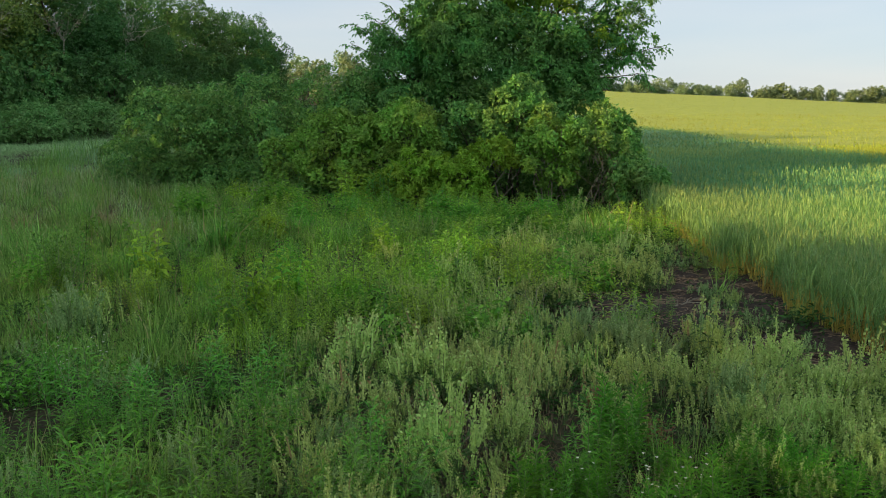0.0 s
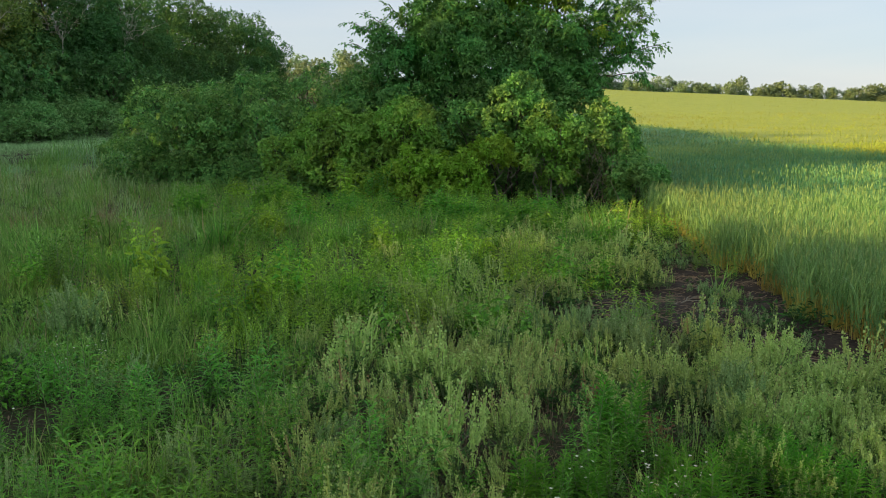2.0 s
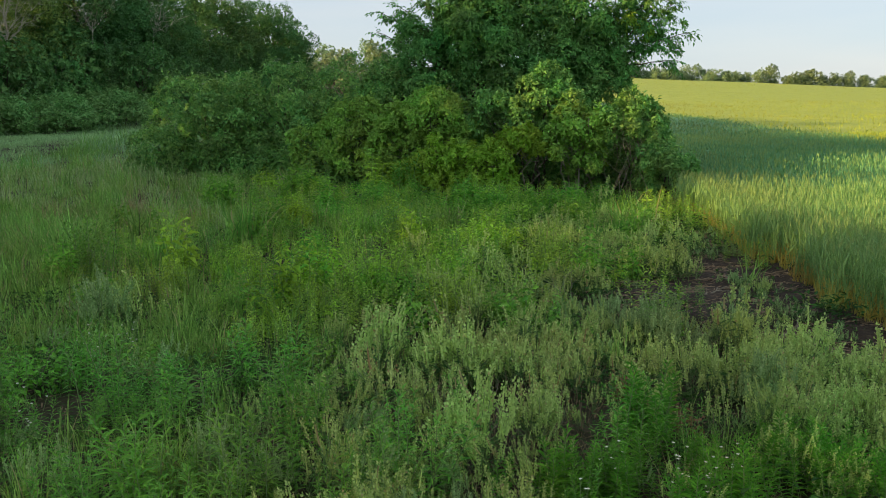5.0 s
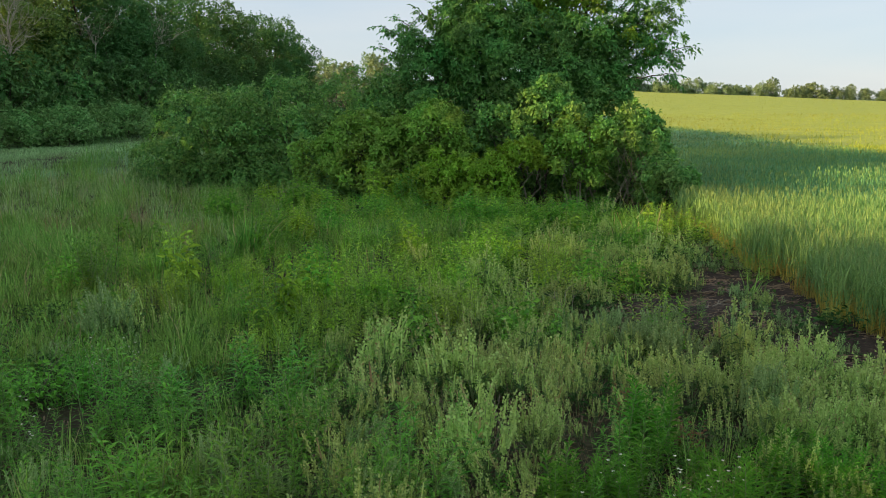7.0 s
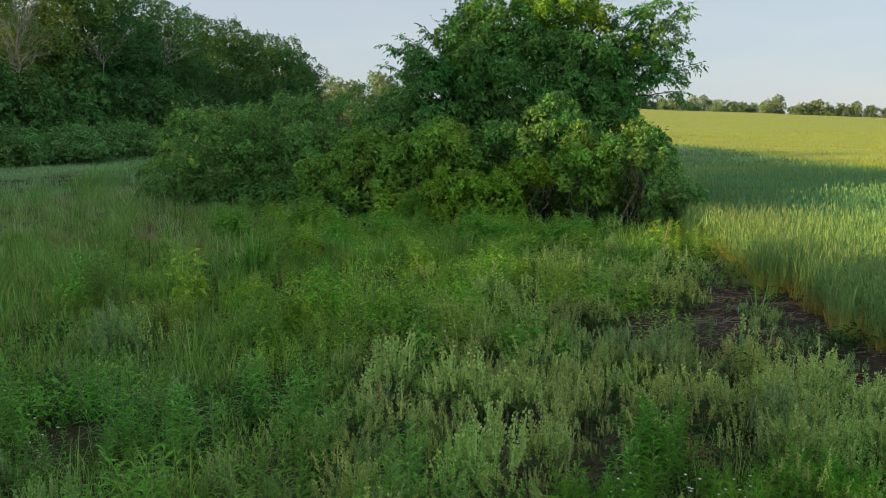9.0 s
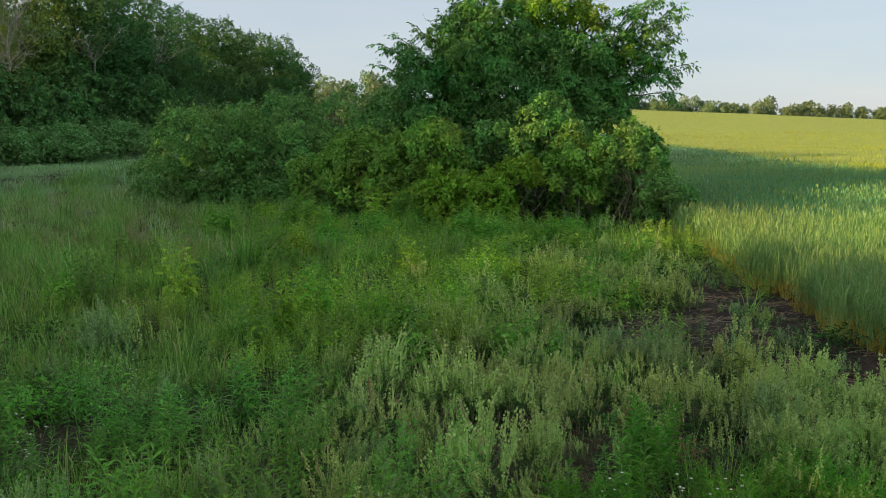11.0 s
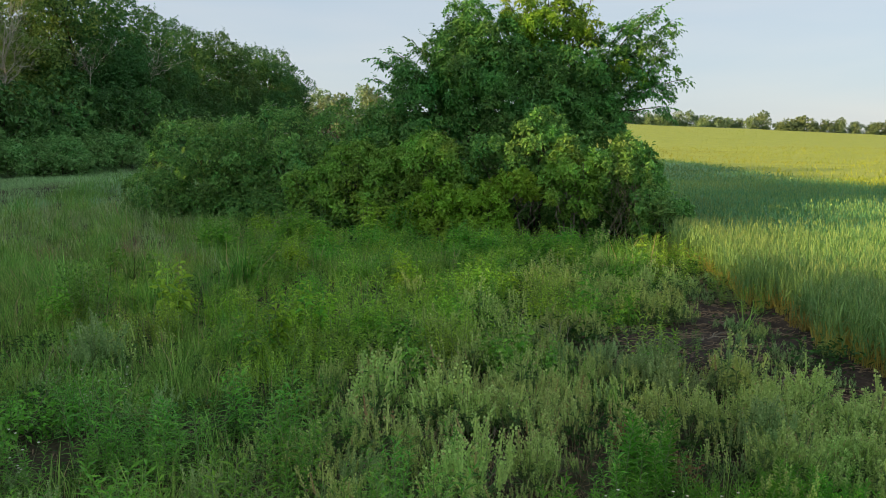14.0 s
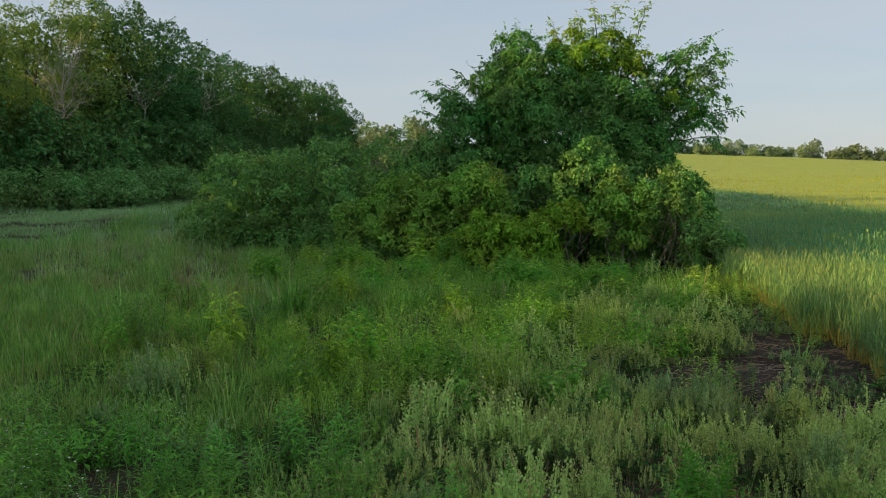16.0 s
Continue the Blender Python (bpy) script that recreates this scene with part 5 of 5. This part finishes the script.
short_grass.scatter(TUFT_SHORT, *clumps_of(lambda x, y: 1.0 * (track(x, y) > 0.15), 0.7, -29, -12.0, 21.0, 72.0, 7.5, 1.1, rng), rng, 0.2)
rank_grass.scatter(TUFT_MID, *clumps_of(rank, 0.7, -18, -11.0, 18.0, 40.0, 7.0, 0.95, rng), rng, 0.2)
rank_grass.scatter(TUFT_FAR, *clumps_of(rank, 1.0, -18, -11.0, 38.0, 72.0, 3.5, 1.0, rng), rng, 0.2)
light_grass.scatter(TUFT_MID, *clumps_of(lambda x, y: 0.85 * (1 - track(x, y)) * (1 - 0.8 * rank(x, y)), 0.8, -19, -3.0, 15.0, 33.0, 8.0, 0.80, rng), rng, 0.18)
light_grass.scatter(TUFT_FAR, *clumps_of(lambda x, y: 0.9 * (1 - track(x, y)) * (1 - 0.8 * rank(x, y)), 0.9, -22, -6.0, 24.0, 50.0, 3.6, 0.95, rng), rng, 0.15)
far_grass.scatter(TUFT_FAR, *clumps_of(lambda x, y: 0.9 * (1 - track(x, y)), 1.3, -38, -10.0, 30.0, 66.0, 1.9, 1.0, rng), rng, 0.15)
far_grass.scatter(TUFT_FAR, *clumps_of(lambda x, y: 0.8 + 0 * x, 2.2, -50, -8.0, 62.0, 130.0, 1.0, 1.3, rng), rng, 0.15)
tagged(part("short_grass", short_grass, [M_TRACK]), "short bluish grass on the mown track", "grass", kind="stuff")
tagged(part("rank_grass", rank_grass, [M_RANK]), "rank dark green grass beside the track", "grass", kind="stuff")
tagged(part("tall_grass", light_grass, [M_GRASS_LIGHT]), "tall pale green grass of the meadow", "grass", kind="stuff")
edge_weeds = Soup()
ex = np.column_stack((rng.uniform(-33, -25, 700), rng.uniform(56, 112, 700)))
ex = ex[np.abs(ex[:, 0] - (-30.0 + 4.4 * ramp01(60, 135, ex[:, 1]))) < 2.2]
edge_weeds.scatter(BROAD_FAR, on_land(ex), rng.uniform(1.8, 3.2, len(ex)), rng, 0.2)
# weeds added beneath the shrubs, to darken the recess and close gaps
ux, uy = rng.uniform(-8.5, 4.3, 1500), rng.uniform(22.7, 27.0, 1500)
under_ok = thicket(ux, uy)
edge_weeds.scatter(BROAD_FAR, on_land(np.column_stack((ux, uy))[under_ok]), rng.uniform(0.9, 1.9, under_ok.sum()), rng, 0.2)
tagged(part("tall_weeds", edge_weeds, [M_BUSH, M_STEM]), "tall weeds along the wood, and added as dark fill beneath the shrubs", "weeds", kind="stuff")
tagged(part("bluish_grass", far_grass, [M_GRASS_BLUE]), "bluish grass of the meadow towards the wood", "grass", kind="stuff")

dry = Soup()
dry.scatter(TUFT_DRY, *clumps_of(lambda x, y: np.clip(0.85 * blob(x, y, -5.6, 17.4, 1.6, 1.6) + 0.6 * blob(x, y, -3.4, 21.3, 1.6, 0.6) + 0.03, 0, 1), 0.5, -9, -1.5, 10.0, 23.0, 14, 1.25, rng), rng, 0.2)
dry.scatter(TUFT_DRY, *clumps_of(lambda x, y: np.clip(0.8 * blob(x, y, 0.1, 6.4, 0.55, 0.4) + 0.5 * blob(x, y, 0.8, 6.3, 0.3, 0.3) + 0.08, 0, 1), 0.3, -4.5, 3.6, 5.0, 10.5, 26, 0.65, rng), rng, 0.4)
tagged(part("dry_grass", dry, [M_GRASS_DRY]), "dry straw-coloured grass among the green", "dry grass", kind="stuff")

flowers = Soup()
flowers.scatter(FLOWER, grow(520, -5.0, 2.0, 4.2, 10.0, lambda x, y: np.clip(0.55 * blob(x, y, -3.1, 7.6, 0.4, 0.35) + 0.5 * blob(x, y, -4.0, 7.0, 0.5, 0.5) + 0.35 * blob(x, y, -3.3, 5.8, 0.4, 0.35)
                                                                             + 0.5 * blob(x, y, 0.35, 4.8, 0.35, 0.3) + 0.35 * blob(x, y, 0.9, 5.1, 0.5, 0.45), 0, 1), rng), 1.0, rng, 0.12)
tagged(part("white_flowers", flowers, [M_PETAL, M_LANCE, M_STEM]), "thin weeds with small white flowers", "wildflowers", kind="stuff")

# dead stalks and crumbs of earth lying on the soil
def on_soil(count, rng):
    y = rng.uniform(6.5, 15.5, count)
    u = rng.uniform(0, 1, count)
    x = wheat_edge(y) + 0.1 - (soil_side(y) + 0.3) * u
    return on_land(np.column_stack((x, y)), 0.035)


litter = Soup()
for q in on_soil(2200, rng):
    a, L = rng.normal(0.2, 0.7), rng.uniform(0.06, 0.30)
    d = np.array((math.cos(a) * L, math.sin(a) * L, rng.uniform(-0.01, 0.03)))
    litter.add(*tube(np.stack((q - d / 2, q + rng.normal(0, 0.008, 3), q + d / 2)), rng.uniform(0.002, 0.0055), 3))
k = 7000
lx = np.column_stack((rng.uniform(-6, 4.2, k), rng.uniform(3.5, 16, k)))
a = rng.uniform(0, 6.28, k)
for q in on_land(np.column_stack((rng.normal(0.2, 0.7, 500), rng.normal(6.6, 0.8, 500))), 0.03):      # withered stems among the pale weeds
    d = np.array((rng.normal(0, 0.07), rng.normal(0, 0.07), rng.uniform(0.02, 0.22)))
    litter.add(*tube(np.stack((q, q + d)), (0.0028, 0.0016), 3))
litter.add(*leaves(on_land(lx, 0.012), np.stack((np.cos(a), np.sin(a), rng.normal(0.05, 0.12, k)), 1), np.tile((0, 0, 1.0), (k, 1)) + rng.normal(0, 0.3, (k, 3)), rng.uniform(0.04, 0.14, k), rng.uniform(0.005, 0.018, k), 0.15, 0.05))
tagged(part("plant_litter", litter, [M_LITTER]), "broken dry stalks and dead leaves lying on the ground", "litter", kind="stuff")
crumbs = Soup()
lump_t = np.array([(0, 1, 2), (0, 2, 3), (0, 3, 4), (0, 4, 1), (5, 2, 1), (5, 3, 2), (5, 4, 3), (5, 1, 4)])
lump_v = np.array([(0, 0, 1.0), (1, 0, 0), (0, 1, 0), (-1, 0, 0), (0, -1, 0), (0, 0, -1)])
CRUMB = [((lump_v * rng.uniform(0.6, 1.2, (6, 1)) * (1, 0.8, 0.6)), lump_t, np.zeros(8, int)) for i in range(5)]
crumbs.scatter(CRUMB, on_soil(2600, rng) - (0, 0, 0.01), np.exp(rng.normal(-4.1, 0.45, 2600)), rng, 0.3)
tagged(part("soil_crumbs", crumbs, [M_SOIL]), "loose crumbs of dark earth", "soil", kind="stuff")

# ---------------------------------------------------------------- wheat
def wheat_plant(seed, h=0.74, leaves_n=4, low=True, w=0.0095, segs=2):
    """Materials: 0 green, 1 ear, 2 withered lower leaves."""
    r = np.random.default_rng(seed)
    s = Soup()
    s.add(*blades(np.zeros((1, 3)), np.array([h * 0.92]), np.array([w * 0.7]), r, 0.05, 2), 0)
    z = np.column_stack((np.zeros((leaves_n, 2)), h * np.linspace(0.18, 0.66, leaves_n)))
    s.add(*blades(z, h * r.uniform(0.30, 0.46, leaves_n), w * 1.35, r, 0.55, segs), 0)
    if seed % 2 == 0:
        s.add(*leaves(np.tile((0, 0, h * 0.88), (2, 1)), np.tile((0.05, 0, 1.0), (2, 1)) + r.normal(0, 0.05, (2, 3)), r.normal(0, 1, (2, 3)), 0.10, 0.012 * w / 0.009, 0.2, 0.0), 1)
    if low:
        s.add(*blades(np.column_stack((r.normal(0, 0.012, (6, 2)), r.uniform(0, 0.06, 6))), h * r.uniform(0.2, 0.45, 6), w * 0.9, r, 0.3, 2), 2)
    return s.shape()


W_EDGE = [wheat_plant(1200 + i) for i in range(6)]
W_NEAR = [wheat_plant(1210 + i, low=False) for i in range(6)]
W_MID = [wheat_plant(1220 + i, 0.76, 3, False, 0.018, 2) for i in range(5)]
W_FAR = [wheat_plant(1230 + i, 0.80, 2, False, 0.038, 2) for i in range(4)]


SHADOW_EDGE = 15.0                               # shadow's edge on the field: shaded wheat colours before it, sunlit ones beyond


def sow(count, x0, x1, y0, y1, rule, rng):
    x, y = rng.uniform(x0, x1, count), rng.uniform(y0, y1, count)
    d = x - wheat_edge(y)
    keep = seen(x, y) & (d > 0) & rule(d, y) & ~((x < 5.0) & (y > 19.3) & (y < 24.0))
    return on_land(np.column_stack((x[keep], y[keep])))


wheat = Soup()
wheat.scatter(W_EDGE, sow(5200, 3.9, 5.7, 6.0, 21.0, lambda d, y: d < 0.75, rng), 1.0, rng, 0.10, 0.10)
wheat.scatter(W_NEAR, sow(10500, 4.2, 10.5, 6.0, 18.0, lambda d, y: (d > 0.55), rng), 1.0, rng, 0.09, 0.08)
wheat_back = Soup()
wheat_back.scatter(W_MID, sow(10500, 4.4, SHADOW_EDGE, 18.0, 38.0, lambda d, y: d > 0.0, rng), 1.0, rng, 0.08, 0.08)
wheat_back.scatter(W_FAR, sow(5200, 4.6, SHADOW_EDGE, 38.0, 70.0, lambda d, y: d > 0.0, rng), 0.95, rng, 0.08, 0.08)
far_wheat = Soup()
far_wheat.scatter(W_MID, sow(3500, SHADOW_EDGE, 21.0, 26.0, 40.0, lambda d, y: d > 0.0, rng), 1.0, rng, 0.08, 0.08)
far_wheat.scatter(W_FAR, sow(11000, SHADOW_EDGE, 60.0, 34.0, 110.0, lambda d, y: d > 0.0, rng), 0.95, rng, 0.08, 0.08)
far_wheat.scatter(W_FAR, sow(5000, SHADOW_EDGE, 130.0, 105.0, 250.0, lambda d, y: d > 0.0, rng), 1.0, rng, 0.08, 0.08)
tagged(part("distant_wheat", far_wheat, [M_WHEAT_SUNLIT, M_WHEAT_SUNLIT, M_WHEAT_SUNLIT]), "yellow-green wheat, coloured as sunlit, towards the skyline", "wheat", kind="stuff")
tagged(part("wheat_plants", wheat_back, [M_WHEAT_SHADED, M_WHEAT_EAR, M_WHEAT_YELLOW]), "blue-green wheat with young ears, coloured as shaded, behind the thicket", "wheat", kind="stuff")
tagged(part("wheat_plants", wheat, [M_WHEAT, M_WHEAT_EAR, M_WHEAT_YELLOW]), "green wheat with young ears and yellowed lower leaves", "wheat", kind="stuff")

# ---------------------------------------------------------------- single plants and things that stand out
def foot(name, x, y, label, category, group="", lift=0.0):
    root = new(name)
    root.location = (x, y, float(height(x, y)) + lift)
    return tagged(root, label, category, group)


def weed_clump(x, y, n, spread, shapes, size, mats, seed, label, stem_slot):
    """A clump of several weeds from one root; each plant is a part."""
    r = np.random.default_rng(seed)
    root = foot("weed_clump", x, y, label, "weed")
    for i in range(n):
        a, o = r.uniform(0, 6.28), spread * math.sqrt(r.uniform(0, 1))
        k = size * (1 - 0.35 * (o / spread) ** 2) * r.uniform(0.85, 1.15)
        part("plant", Soup().scatter(shapes, [(math.cos(a) * o, math.sin(a) * o, -0.01)], k, r, 0.12 + 0.25 * o), mats, root)
    return root


weed_clump(2.67, 11.95, 18, 0.30, PALE_FAR, 1.45, [M_PALE, M_PALE_LEAF_SHADED, M_STEM], 601, "tall pale grey-green weed clump beside the bare soil", 2)
weed_clump(0.30, 13.5, 80, 0.52, BROAD_FAR, 1.0, [M_FRESH_WEED, M_STEM], 602, "bushy bright green weed clump before the thicket", 1)
weed_clump(1.13, 12.7, 44, 0.40, LANCE, 1.25, [M_YELLOW_SUN_TINT, M_STEM], 603, "yellow-green feathery weed clump", 1)
weed_clump(1.95, 14.2, 26, 0.42, LANCE, 1.1, [M_LANCE, M_STEM], 604, "light green leafy weed clump", 1)
weed_clump(-1.55, 9.35, 40, 0.42, LANCE, 1.0, [M_YELLOW_SUN_TINT, M_STEM], 605, "fresh yellow-green weed clump in the grass", 1)
weed_clump(-1.45, 21.0, 26, 0.32, LANCE_BIG, 1.7, [M_LANCE, M_STEM], 606, "feathery bright green sapling at the foot of the shrubs", 1)
weed_clump(2.62, 7.2, 30, 0.5, PALE, 1.42, [M_PALE, M_PALE_LEAF_SHADED, M_STEM], 607, "large pale weed clump with dense seed spikes", 2)
weed_clump(3.2, 6.9, 22, 0.36, PALE, 1.35, [M_PALE, M_PALE_LEAF_SHADED, M_STEM], 608, "large pale weed clump near the wheat", 2)
weed_clump(1.68, 7.2, 20, 0.38, PALE, 1.3, [M_PALE, M_PALE_LEAF_SHADED, M_STEM], 609, "pale weed clump with upright seed spikes", 2)
weed_clump(1.46, 6.15, 9, 0.14, BROAD, 0.55, [M_RED, M_STEM], 610, "small reddened weed among the green", 1)
weed_clump(1.21, 6.9, 9, 0.14, BROAD, 0.55, [M_RED, M_STEM], 611, "small rust-coloured weed among pale stalks", 1)
weed_clump(3.35, 10.6, 10, 0.2, PALE_FAR, 0.75, [M_PALE, M_PALE_LEAF_SHADED, M_STEM], 612, "lone grey-green weed on the bare soil", 2)
weed_clump(3.0, 9.3, 9, 0.22, PALE_FAR, 0.7, [M_PALE, M_PALE_LEAF_SHADED, M_STEM], 613, "lone grey-green weed on the bare soil", 2)
weed_clump(3.75, 9.9, 8, 0.18, PALE_FAR, 0.7, [M_PALE, M_PALE_LEAF_SHADED, M_STEM], 614, "small grey-green weed before the wheat", 2)
weed_clump(2.5, 8.7, 10, 0.22, PALE_FAR, 0.85, [M_PALE, M_PALE_LEAF_SHADED, M_STEM], 615, "grey-green weed at the rim of the soil", 2)

r_lone = np.random.default_rng(690)
for i in range(30):
    y = r_lone.uniform(7.6, 14.6)
    x = float(wheat_edge(y) - 0.12 - soil_side(y) * r_lone.uniform(0, 0.95))
    if i % 3 == 2:
        weed_clump(x, y, 6, 0.16, LANCE, r_lone.uniform(0.4, 0.7), [M_LANCE, M_STEM], 700 + i, "small green leafy weed on the bare soil", 1)
    else:
        weed_clump(x, y, 6, 0.18, PALE_FAR, r_lone.uniform(0.45, 0.85), [M_PALE_BLUE, M_PALE_LEAF_SHADED, M_STEM], 850 + i, "small grey-green weed on the bare soil", 2)

for i in range(9):
    y = 12.6 + i * 0.9 + r_lone.uniform(-0.3, 0.3)
    weed_clump(float(wheat_edge(y)) - r_lone.uniform(0.05, 0.35), y, 10, 0.22, LANCE, r_lone.uniform(0.9, 1.35), [M_YELLOW_SUN_TINT, M_STEM], 740 + i, "yellow-green weed at the edge of the wheat", 1)
for i, (x, y, s) in enumerate([(-0.6, 16.6, 0.8), (0.8, 16.4, 0.9), (1.9, 17.6, 0.8), (0.1, 18.6, 0.9), (2.7, 18.9, 0.8), (1.2, 19.8, 0.9)]):
    weed_clump(x, y, 26, 0.5, BROAD_FAR, s, [M_FRESH if i % 2 else M_LANCE, M_STEM], 760 + i, "rounded bright green weed clump before the shrubs", 1)

for i, (x, y, s) in enumerate([(0.75, 5.25, 0.8), (1.15, 5.45, 0.85), (1.55, 5.2, 0.85), (1.95, 5.45, 0.9), (2.3, 5.1, 0.8)]):
    weed_clump(x, y, 26, 0.34, LANCE_FINE, s, [M_LANCE, M_STEM], 780 + i, "dense bright green weed clump with narrow leaves", 1)
for i, (x, y, s) in enumerate([(2.75, 5.6, 1.0), (2.9, 6.2, 1.1), (2.3, 6.1, 1.0)]):
    weed_clump(x, y, 12, 0.34, PALE, s, [M_PALE, M_PALE_LEAF_SHADED, M_STEM], 790 + i, "pale weed clump with plump seed spikes", 2)

for i, (x, y, s) in enumerate([(-1.9, 10.1, 0.8), (-1.2, 10.6, 0.9), (-0.6, 10.0, 0.8), (-0.3, 11.2, 0.95), (0.3, 11.6, 0.9), (-1.0, 11.8, 0.9), (0.5, 12.6, 1.0), (-0.4, 12.9, 0.9)]):
    weed_clump(x, y, 20, 0.40, LANCE, s, [M_FRESH, M_STEM], 800 + i, "fresh light green weed clump among the grass", 1)


for i, (x, y) in enumerate([(-3.55, 7.0), (-3.75, 7.35), (-3.35, 7.3), (-3.7, 6.7)]):
    weed_clump(x, y, 12, 0.26, LANCE if i % 2 else BROAD, 0.75, [M_LANCE, M_STEM], 820 + i, "dark green leafy weed clump in the meadow", 1)


def stalk(name, x, y, h, lean, r0, mat, seed, label, heads=0, bits=3):
    """A dead stalk with a few side twigs, and a seed head if heads."""
    r = np.random.default_rng(seed)
    root = foot(name, x, y, label, "dead stalk")
    tip = np.array((lean[0], lean[1], h))
    line = crooked((0, 0, -0.02), tip, 7, 0.012, r)
    part("stem", Soup().add(*tube(line, np.linspace(r0, r0 * 0.45, 7), 5)), mat, root, smooth=True)
    for i in range(bits):
        q = line[r.integers(3, 7)]
        d = np.array((r.normal(0, 0.06), r.normal(0, 0.06), r.uniform(0.04, 0.12)))
        part("side_twig", Soup().add(*tube(crooked(q, q + d, 4, 0.006, r), np.linspace(r0 * 0.5, r0 * 0.25, 4), 4)), mat, root)
    if heads:
        t = r.uniform(0.55, 1.02, heads)
        base = tip * t[:, None] + r.normal(0, 0.006, (heads, 3))
        az = r.uniform(0, 6.28, heads)
        tagged(part("seed_head", Soup().add(*leaves(base, np.stack((np.cos(az), np.sin(az), np.full(heads, 0.6)), 1), r.normal(0, 1, (heads, 3)), r.uniform(0.016, 0.028, heads), 0.010, 0.1, 0)), M_GRASS_DRY, root), kind="stuff")
    return root


stalk("dead_stalk", -4.86, 12.3, 0.86, (0.10, 0.0), 0.006, M_DARK_STALK, 620, "dark dead weed stalk standing in the meadow grass", 0, 4)
stalk("dead_stalk", -4.72, 12.9, 0.84, (0.06, 0.0), 0.006, M_DARK_STALK, 621, "dark dead weed stalk standing in the meadow grass", 0, 4)
for i, (x, y, h, lx) in enumerate([(0.98, 9.75, 0.42, -0.10), (1.03, 9.85, 0.40, -0.02), (1.07, 9.8, 0.42, 0.01), (1.0, 9.7, 0.34, -0.06)]):
    stalk("dry_stalk", x, y, h, (lx, 0.0), 0.006, M_STALK, 630 + i, "pale broken dry stalk among the weeds", 0, 1)
for i, (x, y, h) in enumerate([(-0.75, 13.7, 0.60), (-0.42, 16.2, 0.58), (-1.34, 12.4, 0.5), (-0.2, 15.1, 0.5)]):
    stalk("seed_stalk", x, y, h, (0.02, 0.0), 0.004, M_STALK, 640 + i, "tan dry seed stalk rising from green weeds", 26, 0)
for i, (x, y, h, lx, ly) in enumerate([(-3.75, 7.7, 0.45, 0.32, 0.1), (-3.55, 7.2, 0.5, 0.25, -0.1), (-3.95, 8.2, 0.5, 0.2, 0.0), (-1.2, 12.2, 0.2, 0.45, 0.0), (-4.3, 6.9, 0.5, 0.1, 0.0)]):
    stalk("bent_straw", x, y, h, (lx, ly), 0.004, M_STALK, 650 + i, "long bent straw leaning over the grass", 0, 1)
for i in range(12):
    r = np.random.default_rng(660 + i)
    stalk("broken_stalk", 0.0 + r.normal(0.1, 0.42), 6.45 + r.normal(0, 0.28), r.uniform(0.10, 0.28), (r.normal(0, 0.2), r.normal(0, 0.1)), 0.005, M_STALK, 660 + i, "brown broken stalk in a withered patch of weeds", 0, 2)


def fallen_twig(x, y, length, turn, seed):
    r = np.random.default_rng(seed)
    root = foot("fallen_twig", x, y, "dry forked twig lying on the ground", "twig", lift=0.04)
    root.rotation_euler[2] = turn
    line = crooked((-length / 2, 0, 0.0), (length / 2, 0, 0.05), 7, 0.03, r)
    part("stem", Soup().add(*tube(line, np.linspace(0.012, 0.005, 7), 5)), M_STALK, root, smooth=True)
    for i in range(4):
        q = line[r.integers(2, 6)]
        part("side_twig", Soup().add(*tube(crooked(q, q + np.array((r.uniform(0.05, 0.2), r.normal(0, 0.12), r.uniform(0, 0.08))), 4, 0.01, r), np.linspace(0.006, 0.003, 4), 4)), M_STALK, root)
    return root


fallen_twig(2.05, 13.4, 0.75, 0.15, 671)
fallen_twig(2.35, 13.1, 0.55, -0.5, 672)
fallen_twig(2.9, 10.9, 0.4, 0.6, 673)
fallen_twig(3.4, 11.6, 0.45, 2.2, 674)
fallen_twig(3.1, 9.0, 0.4, 0.2, 675)


def stone(x, y, sx, sy_, sz, turn, seed, label):
    r = np.random.default_rng(seed)
    bm = bmesh.new()
    bmesh.ops.create_icosphere(bm, subdivisions=3, radius=1.0)
    for v in bm.verts:
        v.co *= 1 + 0.18 * noise.noise(v.co * 1.7 + Vector((seed, 0, 0))) + 0.05 * noise.noise(v.co * 5)
        v.co = Vector((v.co.x * sx, v.co.y * sy_, max(-0.6, min(0.75, v.co.z)) * sz))
    me = bpy.data.meshes.new("stone")
    bm.to_mesh(me)
    bm.free()
    me.materials.append(M_STONE)
    me.polygons.foreach_set("use_smooth", np.full(len(me.polygons), True))
    ob = new("stone", me)
    ob.location = (x, y, float(height(x, y)) + sz * 0.25)
    ob.rotation_euler[2] = turn
    return tagged(ob, label, "stone")


stone(-2.27, 8.78, 0.09, 0.14, 0.035, 0.3, 3, "flat grey stone in a gap of the grass")
stone(2.62, 10.65, 0.13, 0.09, 0.035, 0.2, 5, "flat pale stone on the bare soil")
stone(2.25, 10.95, 0.07, 0.05, 0.035, 1.0, 7, "small pale stone on the bare soil")
